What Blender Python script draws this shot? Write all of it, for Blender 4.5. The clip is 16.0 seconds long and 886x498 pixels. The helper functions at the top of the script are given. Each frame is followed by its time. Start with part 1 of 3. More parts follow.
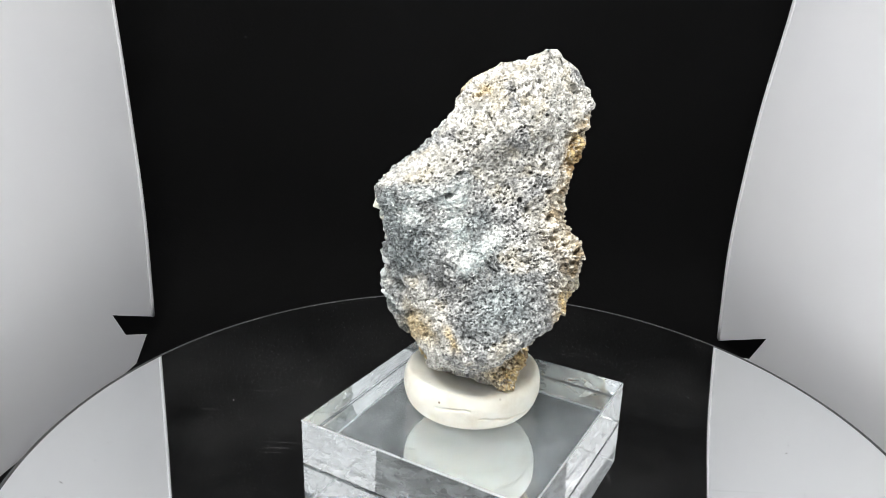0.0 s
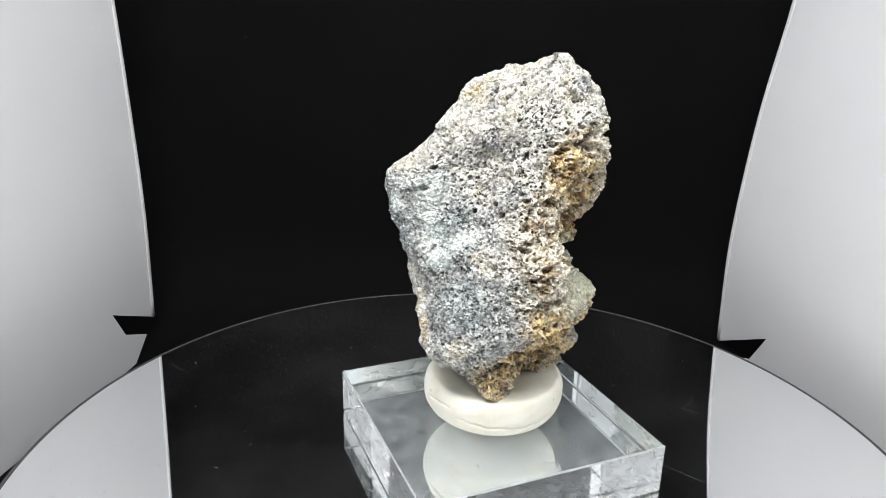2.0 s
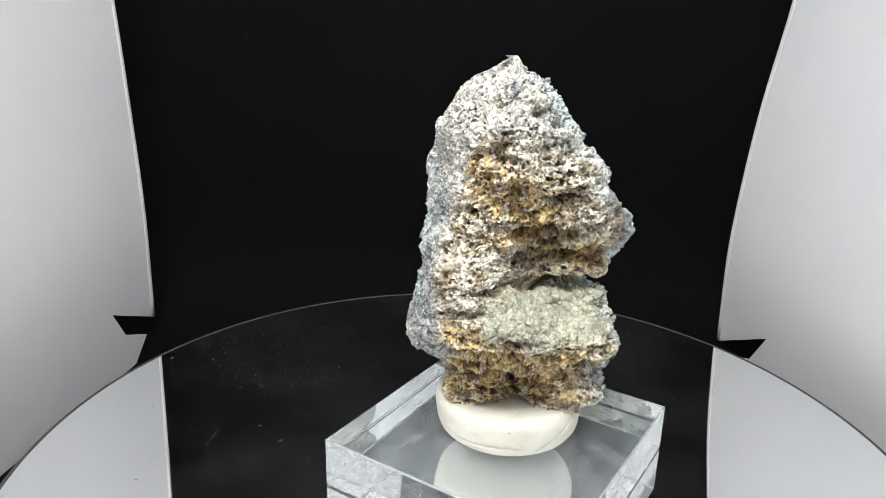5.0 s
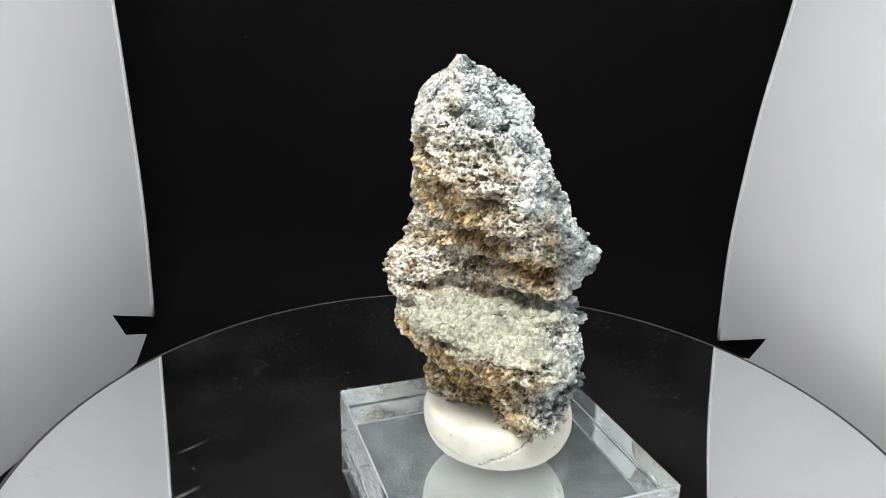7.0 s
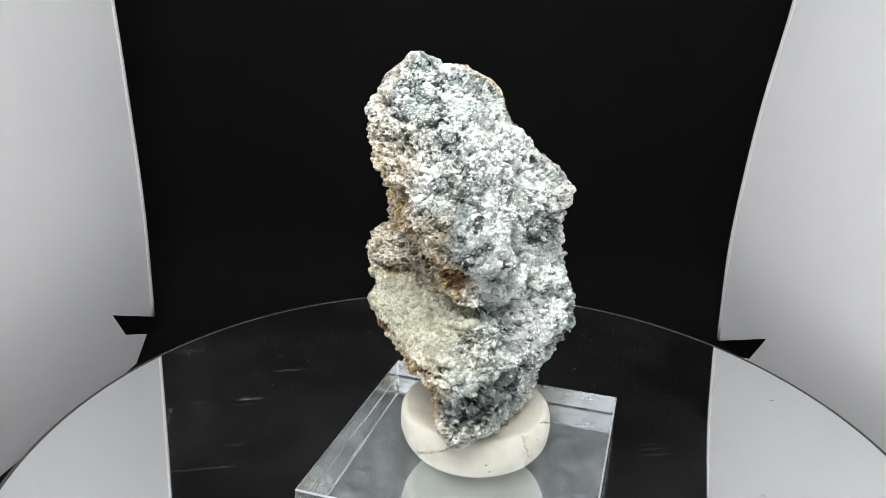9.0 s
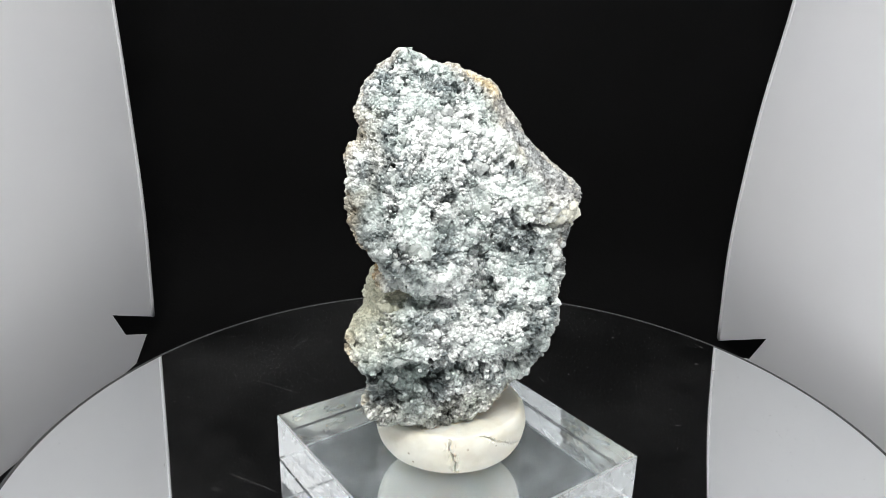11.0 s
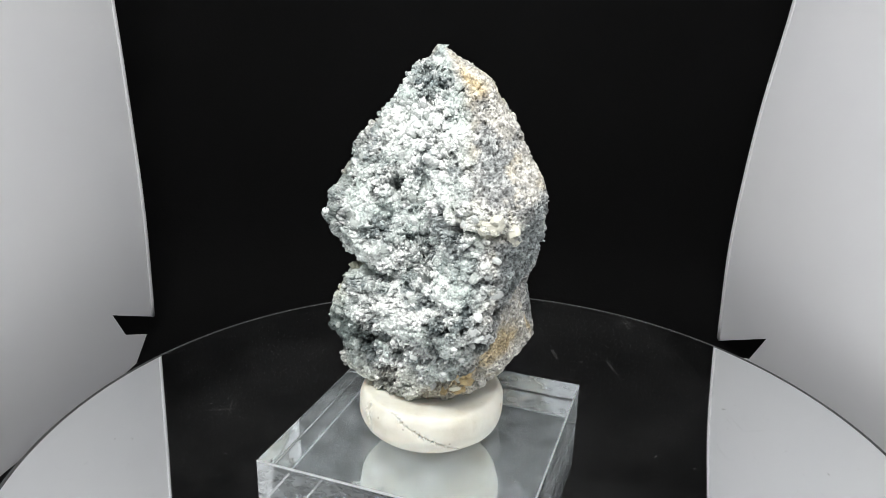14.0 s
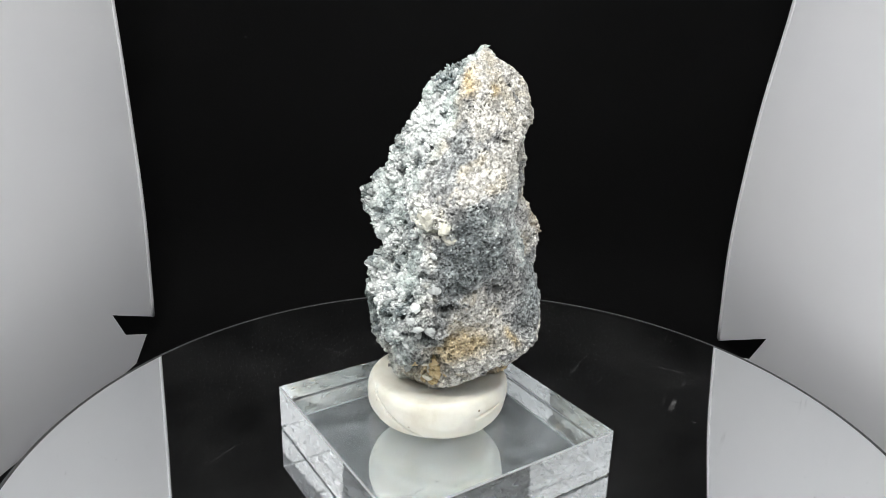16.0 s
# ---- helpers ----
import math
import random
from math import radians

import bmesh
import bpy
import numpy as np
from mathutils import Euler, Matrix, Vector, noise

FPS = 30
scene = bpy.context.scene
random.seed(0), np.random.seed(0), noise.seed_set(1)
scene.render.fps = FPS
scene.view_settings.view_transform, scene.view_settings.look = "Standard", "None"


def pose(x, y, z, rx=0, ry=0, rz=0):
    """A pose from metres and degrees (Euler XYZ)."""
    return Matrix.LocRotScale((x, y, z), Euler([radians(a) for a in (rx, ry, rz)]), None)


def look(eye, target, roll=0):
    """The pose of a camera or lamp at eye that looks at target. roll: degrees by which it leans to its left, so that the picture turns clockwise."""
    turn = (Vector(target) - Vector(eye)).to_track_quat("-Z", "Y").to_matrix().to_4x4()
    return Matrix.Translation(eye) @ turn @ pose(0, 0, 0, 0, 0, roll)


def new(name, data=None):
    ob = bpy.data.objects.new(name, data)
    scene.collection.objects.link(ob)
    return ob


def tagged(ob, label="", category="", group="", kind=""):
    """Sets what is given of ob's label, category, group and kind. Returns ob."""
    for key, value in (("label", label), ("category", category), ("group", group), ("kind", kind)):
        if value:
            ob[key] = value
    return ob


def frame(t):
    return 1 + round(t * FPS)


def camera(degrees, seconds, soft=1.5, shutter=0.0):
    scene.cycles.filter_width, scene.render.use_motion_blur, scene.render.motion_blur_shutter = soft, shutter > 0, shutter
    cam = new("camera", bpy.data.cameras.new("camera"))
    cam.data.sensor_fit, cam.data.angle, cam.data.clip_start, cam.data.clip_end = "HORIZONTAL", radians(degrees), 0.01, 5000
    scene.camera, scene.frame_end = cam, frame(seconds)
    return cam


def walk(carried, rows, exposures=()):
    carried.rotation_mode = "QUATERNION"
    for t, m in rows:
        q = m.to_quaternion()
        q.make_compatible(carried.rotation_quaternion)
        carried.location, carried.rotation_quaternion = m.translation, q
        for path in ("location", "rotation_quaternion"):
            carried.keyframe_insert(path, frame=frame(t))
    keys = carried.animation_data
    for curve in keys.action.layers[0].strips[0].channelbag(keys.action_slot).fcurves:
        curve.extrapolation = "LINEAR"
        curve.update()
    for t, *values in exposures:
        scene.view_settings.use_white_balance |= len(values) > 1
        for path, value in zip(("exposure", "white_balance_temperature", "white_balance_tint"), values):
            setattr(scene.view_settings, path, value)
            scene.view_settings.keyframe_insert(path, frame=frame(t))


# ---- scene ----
SECONDS = 16.0
CAM_EYE = (0.0, -0.12834, 0.09032)
CAM_TURN = (90.0 - 19.025, 0.0, 2.641)      # tilt down, heading
CAM_ROLL = -1.388
SPIN = -18.529                               # degrees a second, clockwise from above

cam = camera(62.35, SECONDS, soft=0.62)
eye_pose = pose(*CAM_EYE, *CAM_TURN) @ pose(0, 0, 0, 0, 0, -CAM_ROLL)
walk(cam, [(0.0, eye_pose), (SECONDS, eye_pose)],
     exposures=[(0.0, 0.0), (3.5, -0.02), (7.0, -0.15), (9.0, -0.18), (12.5, -0.28), (16.0, -0.30)])

# ---- light: one lamp panel under the roof of the small light box ----
world = bpy.data.worlds.new("world")
scene.world = world
world.use_nodes = True
world.node_tree.nodes["Background"].inputs[0].default_value = (0.955, 0.96, 0.985, 1)
world.node_tree.nodes["Background"].inputs[1].default_value = 1.12


def area_lamp(name, eye, target, sx, sy, watts, colour):
    data = bpy.data.lights.new(name, "AREA")
    data.shape, data.size, data.size_y = "RECTANGLE", sx, sy
    data.energy, data.color = watts, colour
    ob = new(name, data)
    ob.matrix_world = look(eye, target)
    return ob


area_lamp("lamp_strip", (-0.028, -0.130, 0.262), (0.0, 0.0, 0.03), 0.20, 0.045, 1.40, (1.0, 0.992, 0.972))


# ---- materials ----
def material(name):
    m = bpy.data.materials.new(name)
    m.use_nodes = True
    nt = m.node_tree
    return m, nt, nt.nodes["Principled BSDF"]


def add(nt, kind, **inputs):
    n = nt.nodes.new(kind)
    for k, v in inputs.items():
        n.inputs[k].default_value = v
    return n


def ramp(nt, fac, stops):
    r = nt.nodes.new("ShaderNodeValToRGB")
    while len(r.color_ramp.elements) < len(stops):
        r.color_ramp.elements.new(0.5)
    for e, (p, c) in zip(r.color_ramp.elements, stops):
        e.position = p
        e.color = (*c, 1) if len(c) == 3 else c
    nt.links.new(fac, r.inputs["Fac"])
    return r.outputs["Color"]


def coords(nt, scale=(1, 1, 1)):
    tc = nt.nodes.new("ShaderNodeTexCoord")
    mp = nt.nodes.new("ShaderNodeMapping")
    mp.inputs["Scale"].default_value = scale
    nt.links.new(tc.outputs["Object"], mp.inputs["Vector"])
    return mp.outputs["Vector"]


def noise_fac(nt, vec, scale, detail=4.0, rough=0.55):
    n = add(nt, "ShaderNodeTexNoise", Scale=scale, Detail=detail, Roughness=rough)
    nt.links.new(vec, n.inputs["Vector"])
    return n.outputs["Fac"]


def bump(nt, bsdf, height, strength, distance):
    b = add(nt, "ShaderNodeBump", Strength=strength, Distance=distance)
    nt.links.new(height, b.inputs["Height"])
    nt.links.new(b.outputs["Normal"], bsdf.inputs["Normal"])


def mat_panel():
    m, nt, b = material("white_panel")
    v = coords(nt)
    nt.links.new(ramp(nt, noise_fac(nt, v, 14, 3), [(0.3, (0.74, 0.745, 0.76)), (0.7, (0.80, 0.80, 0.80))]), b.inputs["Base Color"])
    b.inputs["Roughness"].default_value = 0.55
    bump(nt, b, noise_fac(nt, v, 30, 2), 0.15, 0.002)
    # thin plastic: daylight of the room glows through it
    tr = nt.nodes.new("ShaderNodeBsdfTranslucent")
    tr.inputs["Color"].default_value = (0.80, 0.81, 0.83, 1)
    mx = nt.nodes.new("ShaderNodeMixShader")
    mx.inputs["Fac"].default_value = 0.35
    nt.links.new(b.outputs["BSDF"], mx.inputs[1])
    nt.links.new(tr.outputs["BSDF"], mx.inputs[2])
    nt.links.new(mx.outputs["Shader"], nt.nodes["Material Output"].inputs["Surface"])
    return m


def mat_backdrop():
    m, nt, b = material("black_backdrop")
    v = coords(nt)
    nt.links.new(ramp(nt, noise_fac(nt, v, 40, 5), [(0.3, (0.0010, 0.0010, 0.0010)), (0.75, (0.0016, 0.0016, 0.0017))]), b.inputs["Base Color"])
    b.inputs["Roughness"].default_value = 0.75
    b.inputs["Specular IOR Level"].default_value = 0.06
    bump(nt, b, noise_fac(nt, v, 900, 2), 0.2, 0.0003)
    return m


def mat_mirror():
    """Mirror with dust, smears and fine scratches."""
    m, nt, b = material("dusty_mirror")
    v = coords(nt)
    b.inputs["Metallic"].default_value = 1.0
    b.inputs["Base Color"].default_value = (0.90, 0.915, 0.92, 1)
    b.inputs["Roughness"].default_value = 0.025
    dust = nt.nodes.new("ShaderNodeBsdfDiffuse")
    dust.inputs["Color"].default_value = (0.55, 0.55, 0.55, 1)
    # specks
    vo = add(nt, "ShaderNodeTexVoronoi", Scale=260.0)
    nt.links.new(v, vo.inputs["Vector"])
    speck = ramp(nt, vo.outputs["Distance"], [(0.02, (0.35,) * 3), (0.09, (0, 0, 0))])
    patch = ramp(nt, noise_fac(nt, v, 60, 3), [(0.58, (0, 0, 0)), (0.75, (1, 1, 1))])
    # scratches, drawn out along two ways
    lines = []
    for turn, sc in ((0.5, (14, 620, 1)), (-0.9, (560, 11, 1)), (1.35, (12, 700, 1))):
        tc = nt.nodes.new("ShaderNodeTexCoord")
        mp = nt.nodes.new("ShaderNodeMapping")
        mp.inputs["Rotation"].default_value = (0, 0, turn)
        mp.inputs["Scale"].default_value = sc
        nt.links.new(tc.outputs["Object"], mp.inputs["Vector"])
        lines.append(ramp(nt, noise_fac(nt, mp.outputs["Vector"], 1.0, 1, 0.4), [(0.66, (0, 0, 0)), (0.78, (0.23,) * 3)]))
    smear = ramp(nt, noise_fac(nt, v, 22, 5, 0.65), [(0.42, (0.0012,) * 3), (0.80, (0.030,) * 3)])

    def mix(kind, a, c):
        n = nt.nodes.new("ShaderNodeMix")
        n.data_type, n.blend_type = "RGBA", kind
        n.inputs["Factor"].default_value = 1.0
        nt.links.new(a, n.inputs["A"])
        nt.links.new(c, n.inputs["B"])
        return n.outputs["Result"]

    total = mix("ADD", mix("MULTIPLY", speck, patch), mix("ADD", mix("MULTIPLY", mix("ADD", mix("ADD", lines[0], lines[1]), lines[2]), patch), smear))
    mx = nt.nodes.new("ShaderNodeMixShader")
    nt.links.new(total, mx.inputs["Fac"])
    nt.links.new(b.outputs["BSDF"], mx.inputs[1])
    nt.links.new(dust.outputs["BSDF"], mx.inputs[2])
    nt.links.new(mx.outputs["Shader"], nt.nodes["Material Output"].inputs["Surface"])
    return m


def mat_plain(name, colour, rough, metal=0.0):
    m, nt, b = material(name)
    v = coords(nt)
    dark = tuple(c * 0.8 for c in colour)
    nt.links.new(ramp(nt, noise_fac(nt, v, 120, 4), [(0.3, dark), (0.7, colour)]), b.inputs["Base Color"])
    b.inputs["Roughness"].default_value = rough
    b.inputs["Metallic"].default_value = metal
    return m


def mat_acrylic():
    m, nt, b = material("clear_acrylic")
    b.inputs["Base Color"].default_value = (0.97, 0.99, 0.993, 1)
    b.inputs["Transmission Weight"].default_value = 1.0
    b.inputs["IOR"].default_value = 1.49
    v = coords(nt)
    b.inputs["Roughness"].default_value = 0.0
    # faint dust and wipe marks; an even cool haze paints in reflected brightness
    dust = nt.nodes.new("ShaderNodeBsdfDiffuse")
    dust.inputs["Color"].default_value = (0.74, 0.80, 0.83, 1)
    veil = ramp(nt, noise_fac(nt, v, 190, 4, 0.7), [(0.40, (0.024,) * 3), (0.58, (0.066,) * 3), (0.78, (0.18,) * 3)])
    mx = nt.nodes.new("ShaderNodeMixShader")
    nt.links.new(veil, mx.inputs["Fac"])
    nt.links.new(b.outputs["BSDF"], mx.inputs[1])
    nt.links.new(dust.outputs["BSDF"], mx.inputs[2])
    nt.links.new(mx.outputs["Shader"], nt.nodes["Material Output"].inputs["Surface"])
    return m


def mat_ground_edge():
    """The ground, slightly frosted arris of the acrylic."""
    m, nt, b = material("ground_acrylic_edge")
    b.inputs["Base Color"].default_value = (0.80, 0.83, 0.84, 1)
    b.inputs["Transmission Weight"].default_value = 0.75
    b.inputs["IOR"].default_value = 1.49
    nt.links.new(ramp(nt, noise_fac(nt, coords(nt), 700, 3), [(0.3, (0.25,) * 3), (0.7, (0.6,) * 3)]), b.inputs["Roughness"])
    return m


def mat_putty():
    m, nt, b = material("white_putty")
    v = coords(nt)
    nt.links.new(ramp(nt, noise_fac(nt, v, 180, 5, 0.6), [(0.25, (0.52, 0.50, 0.42)), (0.5, (0.61, 0.60, 0.53)), (0.75, (0.66, 0.65, 0.59))]), b.inputs["Base Color"])
    b.inputs["Roughness"].default_value = 0.6
    vo = add(nt, "ShaderNodeTexVoronoi", Scale=420.0)
    nt.links.new(v, vo.inputs["Vector"])
    crumb = nt.nodes.new("ShaderNodeMix")
    crumb.data_type, crumb.blend_type = "RGBA", "MULTIPLY"
    few = ramp(nt, noise_fac(nt, v, 120, 2), [(0.52, (0, 0, 0)), (0.60, (1, 1, 1))])
    nt.links.new(few, crumb.inputs["Factor"])
    nt.links.new(b.inputs["Base Color"].links[0].from_socket, crumb.inputs["A"])
    nt.links.new(ramp(nt, vo.outputs["Distance"], [(0.06, (0.25, 0.19, 0.12)), (0.13, (1, 1, 1))]), crumb.inputs["B"])
    nt.links.new(crumb.outputs["Result"], b.inputs["Base Color"])
    b.inputs["Subsurface Weight"].default_value = 0.5
    b.inputs["Subsurface Radius"].default_value = (0.002, 0.0016, 0.0012)
    b.inputs["Subsurface Scale"].default_value = 0.6
    bump(nt, b, noise_fac(nt, v, 500, 4), 0.25, 0.0004)
    return m


def mat_rock():
    m, nt, b = material("mineral_rock")
    at = nt.nodes.new("ShaderNodeAttribute")
    at.attribute_name = "tint"
    v = coords(nt)
    grain = ramp(nt, noise_fac(nt, v, 2600, 3, 0.7), [(0.32, (0.55,) * 3), (0.5, (1.0,) * 3), (0.7, (1.35,) * 3)])
    mx = nt.nodes.new("ShaderNodeMix")
    mx.data_type, mx.blend_type = "RGBA", "MULTIPLY"
    mx.inputs["Factor"].default_value = 1.0
    nt.links.new(at.outputs["Color"], mx.inputs["A"])
    nt.links.new(grain, mx.inputs["B"])
    nt.links.new(mx.outputs["Result"], b.inputs["Base Color"])
    gl = nt.nodes.new("ShaderNodeMath")
    gl.operation = "MULTIPLY_ADD"
    nt.links.new(at.outputs["Alpha"], gl.inputs[0])
    gl.inputs[1].default_value, gl.inputs[2].default_value = -0.55, 0.80
    nt.links.new(gl.outputs[0], b.inputs["Roughness"])
    bump(nt, b, noise_fac(nt, v, 3800, 3, 0.7), 0.6, 0.00025)
    return m


def mat_crystal(name, colour, rough):
    m, nt, b = material(name)
    v = coords(nt)
    oi = nt.nodes.new("ShaderNodeObjectInfo")
    dark = tuple(c * 0.72 for c in colour)
    nt.links.new(ramp(nt, oi.outputs["Random"], [(0.0, dark), (1.0, colour)]), b.inputs["Base Color"])
    b.inputs["Roughness"].default_value = rough
    b.inputs["IOR"].default_value = 1.55
    bump(nt, b, noise_fac(nt, v, 2.6, 4, 0.7), 0.6, 0.0002)
    return m


PANEL, BACKDROP, MIRROR, ACRYLIC, PUTTY, ROCK = mat_panel(), mat_backdrop(), mat_mirror(), mat_acrylic(), mat_putty(), mat_rock()
HOUSING = mat_plain("black_plastic", (0.02, 0.02, 0.021), 0.4)
GROUND_EDGE = mat_ground_edge()
RIM = mat_plain("ground_glass_edge", (0.045, 0.046, 0.047), 0.55)


# ---- building helpers ----
def mesh_from(name, verts, faces, mat, smooth=False):
    me = bpy.data.meshes.new(name)
    me.from_pydata([tuple(v) for v in verts], [], [tuple(f) for f in faces])
    me.materials.append(mat)
    me.validate()
    if smooth:
        me.polygons.foreach_set("use_smooth", [True] * len(me.polygons))
    return me


def part(name, bm, mat, parent=None, label="", smooth=False):
    bm.normal_update()
    bmesh.ops.recalc_face_normals(bm, faces=bm.faces)
    if bm.calc_volume(signed=True) < 0:
        bmesh.ops.reverse_faces(bm, faces=bm.faces)
    me = bpy.data.meshes.new(name)
    bm.to_mesh(me)
    bm.free()
    me.materials.append(mat)
    if smooth:
        me.polygons.foreach_set("use_smooth", [True] * len(me.polygons))
    ob = new(name, me)
    ob.parent = parent
    return tagged(ob, label)


def box_bm(x0, x1, y0, y1, z0, z1, bevel=0.0, seg=2):
    bm = bmesh.new()
    bmesh.ops.create_cube(bm, size=1.0)
    for v in bm.verts:
        v.co = Vector(((x0, x1)[v.co.x > 0], (y0, y1)[v.co.y > 0], (z0, z1)[v.co.z > 0]))
    if bevel:
        bmesh.ops.bevel(bm, geom=bm.edges[:], offset=bevel, segments=seg, affect="EDGES", profile=0.5)
    return bm


def lathe_bm(profile, n=128, cx=0.0, cy=0.0):
    """A closed turned body from (radius, height) pairs, first and last on the axis."""
    bm = bmesh.new()
    rings = []
    for r, z in profile:
        if r == 0:
            rings.append([bm.verts.new((cx, cy, z))])
        else:
            rings.append([bm.verts.new((cx + r * math.cos(2 * math.pi * k / n), cy + r * math.sin(2 * math.pi * k / n), z)) for k in range(n)])
    for a, b in zip(rings, rings[1:]):
        for k in range(n):
            q = [a[k % len(a)], a[(k + 1) % len(a)], b[(k + 1) % len(b)], b[k % len(b)]]
            q = list(dict.fromkeys(q))
            if len(q) > 2:
                bm.faces.new(q)
    return bm


# ---- the light box ----
FLOOR_Z, ROOF_Z = -0.032, 0.270
BACK_Y, FRONT_Y = 0.128, -0.26


def side_panel(name, sign, x_edge, y_edge, splay, waves, cut):
    """A white plastic side: a bowed sheet with a folded lip at its back edge and an open cut low down in that edge.
    cut: (y, z) of the apex, of the edge above, of the lower corner, of the edge below, of the foot."""
    apex, above, low, below, foot = cut

    def x_at(y, z):
        bow = sum(a * math.exp(-((z - c) / w) ** 2) for a, c, w in waves)
        return sign * (x_edge + splay * (y_edge - y)) + bow

    t = 0.0012 * sign

    def y_end(z):
        return float(np.interp(z, [FLOOR_Z, foot[1], below[1], low[1], apex[1]], [foot[0] - 0.003, foot[0], below[0], low[0], apex[0]]))

    def z_low(y):
        return apex[1] if y <= apex[0] else apex[1] + (above[1] - apex[1]) * (y - apex[0]) / (above[0] - apex[0])

    inner_cols = list(np.linspace(FRONT_Y, apex[0], 22))
    upper = [[(y, z_low(y) + (ROOF_Z - z_low(y)) * s) for y in inner_cols + list(np.linspace(apex[0], y_edge, 6))[1:]] for s in np.linspace(0, 1, 46)]
    zs = sorted(set([FLOOR_Z, foot[1], below[1], low[1]] + list(np.linspace(low[1], apex[1], 6)) + list(np.linspace(below[1], low[1], 5))))
    lower = [[(FRONT_Y + (y_end(z) - FRONT_Y) * k / 21, z) for k in range(22)] for z in zs]
    bm = bmesh.new()
    for sheet in (upper, lower):
        grid = [[[bm.verts.new((x_at(y, z) + o, y, z)) for y, z in row] for row in sheet] for o in (0.0, t)]
        for g in grid:
            for a, b in zip(g, g[1:]):
                for k in range(len(a) - 1):
                    bm.faces.new((a[k], a[k + 1], b[k + 1], b[k]))
        for a, b in zip(grid[0], grid[0][1:]):
            i = grid[0].index(a)
            for k in (0, len(a) - 1):
                bm.faces.new((a[k], b[k], grid[1][i + 1][k], grid[1][i][k]))
        if sheet is upper:
            for k in range(21, len(upper[0]) - 1):
                bm.faces.new((grid[0][0][k], grid[0][0][k + 1], grid[1][0][k + 1], grid[1][0][k]))
    bmesh.ops.remove_doubles(bm, verts=bm.verts[:], dist=0.00002)
    for e in bm.edges:
        e.smooth = len(e.link_faces) == 2 and e.calc_face_angle(0.0) < 0.6
    wall = part(name, bm, PANEL, smooth=True)
    tagged(wall, "matt white plastic side panel of a small light box", "wall", kind="structure")
    # folded lip along the back edge
    bm = bmesh.new()
    rings = []
    for z in np.linspace(above[1], ROOF_Z - 0.0005, 50):
        ring = []
        for k in range(8):
            a = 2 * math.pi * k / 8
            y = y_edge - 0.0007 + 0.0009 * math.cos(a)
            ring.append(bm.verts.new((x_at(y, z) - sign * (0.0001 + 0.0003 * (1 + math.sin(a))), y, z)))
        rings.append(ring)
    for a, b in zip(rings, rings[1:]):
        for k in range(8):
            bm.faces.new((a[k], a[(k + 1) % 8], b[(k + 1) % 8], b[k]))
    bm.faces.new(rings[0])
    bm.faces.new(rings[-1][::-1])
    part("folded_lip", bm, PANEL, wall, smooth=True)
    return wall


side_panel("wall_west", -1, 0.1108, 0.099, 0.12, [(-0.0018, 0.110, 0.035), (0.0010, 0.02, 0.03)],
           ((0.0769, -0.0069), (0.0980, -0.0167), (0.0826, -0.0165), (0.0940, -0.0216), (0.0869, -0.0283)))
side_panel("wall_east", 1, 0.0862, 0.108, 0.22, [(0.0070, 0.105, 0.040), (-0.0012, 0.012, 0.025)],
           ((0.0822, -0.0075), (0.1060, -0.0200), (0.0894, -0.0184), (0.1000, -0.0230), (0.0940, -0.0290)))


def backdrop_sheet():
    """A black sheet that hangs behind and sweeps forward under the turntable."""
    prof = [(BACK_Y + 0.004 * math.sin(z * 14), z) for z in np.linspace(ROOF_Z, 0.02, 24)]
    for k in range(1, 13):
        a = math.pi / 2 * k / 12
        r = 0.045
        prof.append((BACK_Y - r * (1 - math.cos(a)), 0.016 - r * math.sin(a)))
    y0 = prof[-1][0]
    prof += [(y0 - d, prof[-1][1]) for d in (0.02, 0.06, 0.10, 0.14, 0.18)]
    bm = bmesh.new()
    xs = np.linspace(-0.165, 0.165, 31)
    for o in (0.0, 0.0008):
        rows = [[bm.verts.new((x, y + o, z - o)) for x in xs] for y, z in prof]
        for a, b in zip(rows, rows[1:]):
            for k in range(len(xs) - 1):
                bm.faces.new((a[k], a[k + 1], b[k + 1], b[k]))
    return tagged(part("backdrop", bm, BACKDROP, smooth=True), "black matt backdrop sheet hanging behind the turntable", "backdrop", kind="structure")


backdrop_sheet()
tagged(part("floor", box_bm(-0.32, 0.32, FRONT_Y - 0.02, 0.20, FLOOR_Z - 0.012, FLOOR_Z), PANEL), "white plastic floor of the light box", "floor", kind="structure")
tagged(part("ceiling", box_bm(-0.32, 0.32, FRONT_Y - 0.02, 0.20, ROOF_Z, ROOF_Z + 0.004), PANEL), "white plastic roof of the light box", "ceiling", kind="structure")
# unseen wall added to close the box, white to brighten the acrylic
tagged(part("wall_south", box_bm(-0.32, 0.32, FRONT_Y - 0.02, FRONT_Y - 0.002, FLOOR_Z, ROOF_Z), PANEL), "unseen pale wall added behind the camera", "wall", kind="structure")


# ---- the turntable ----
DISC_R = 0.0905


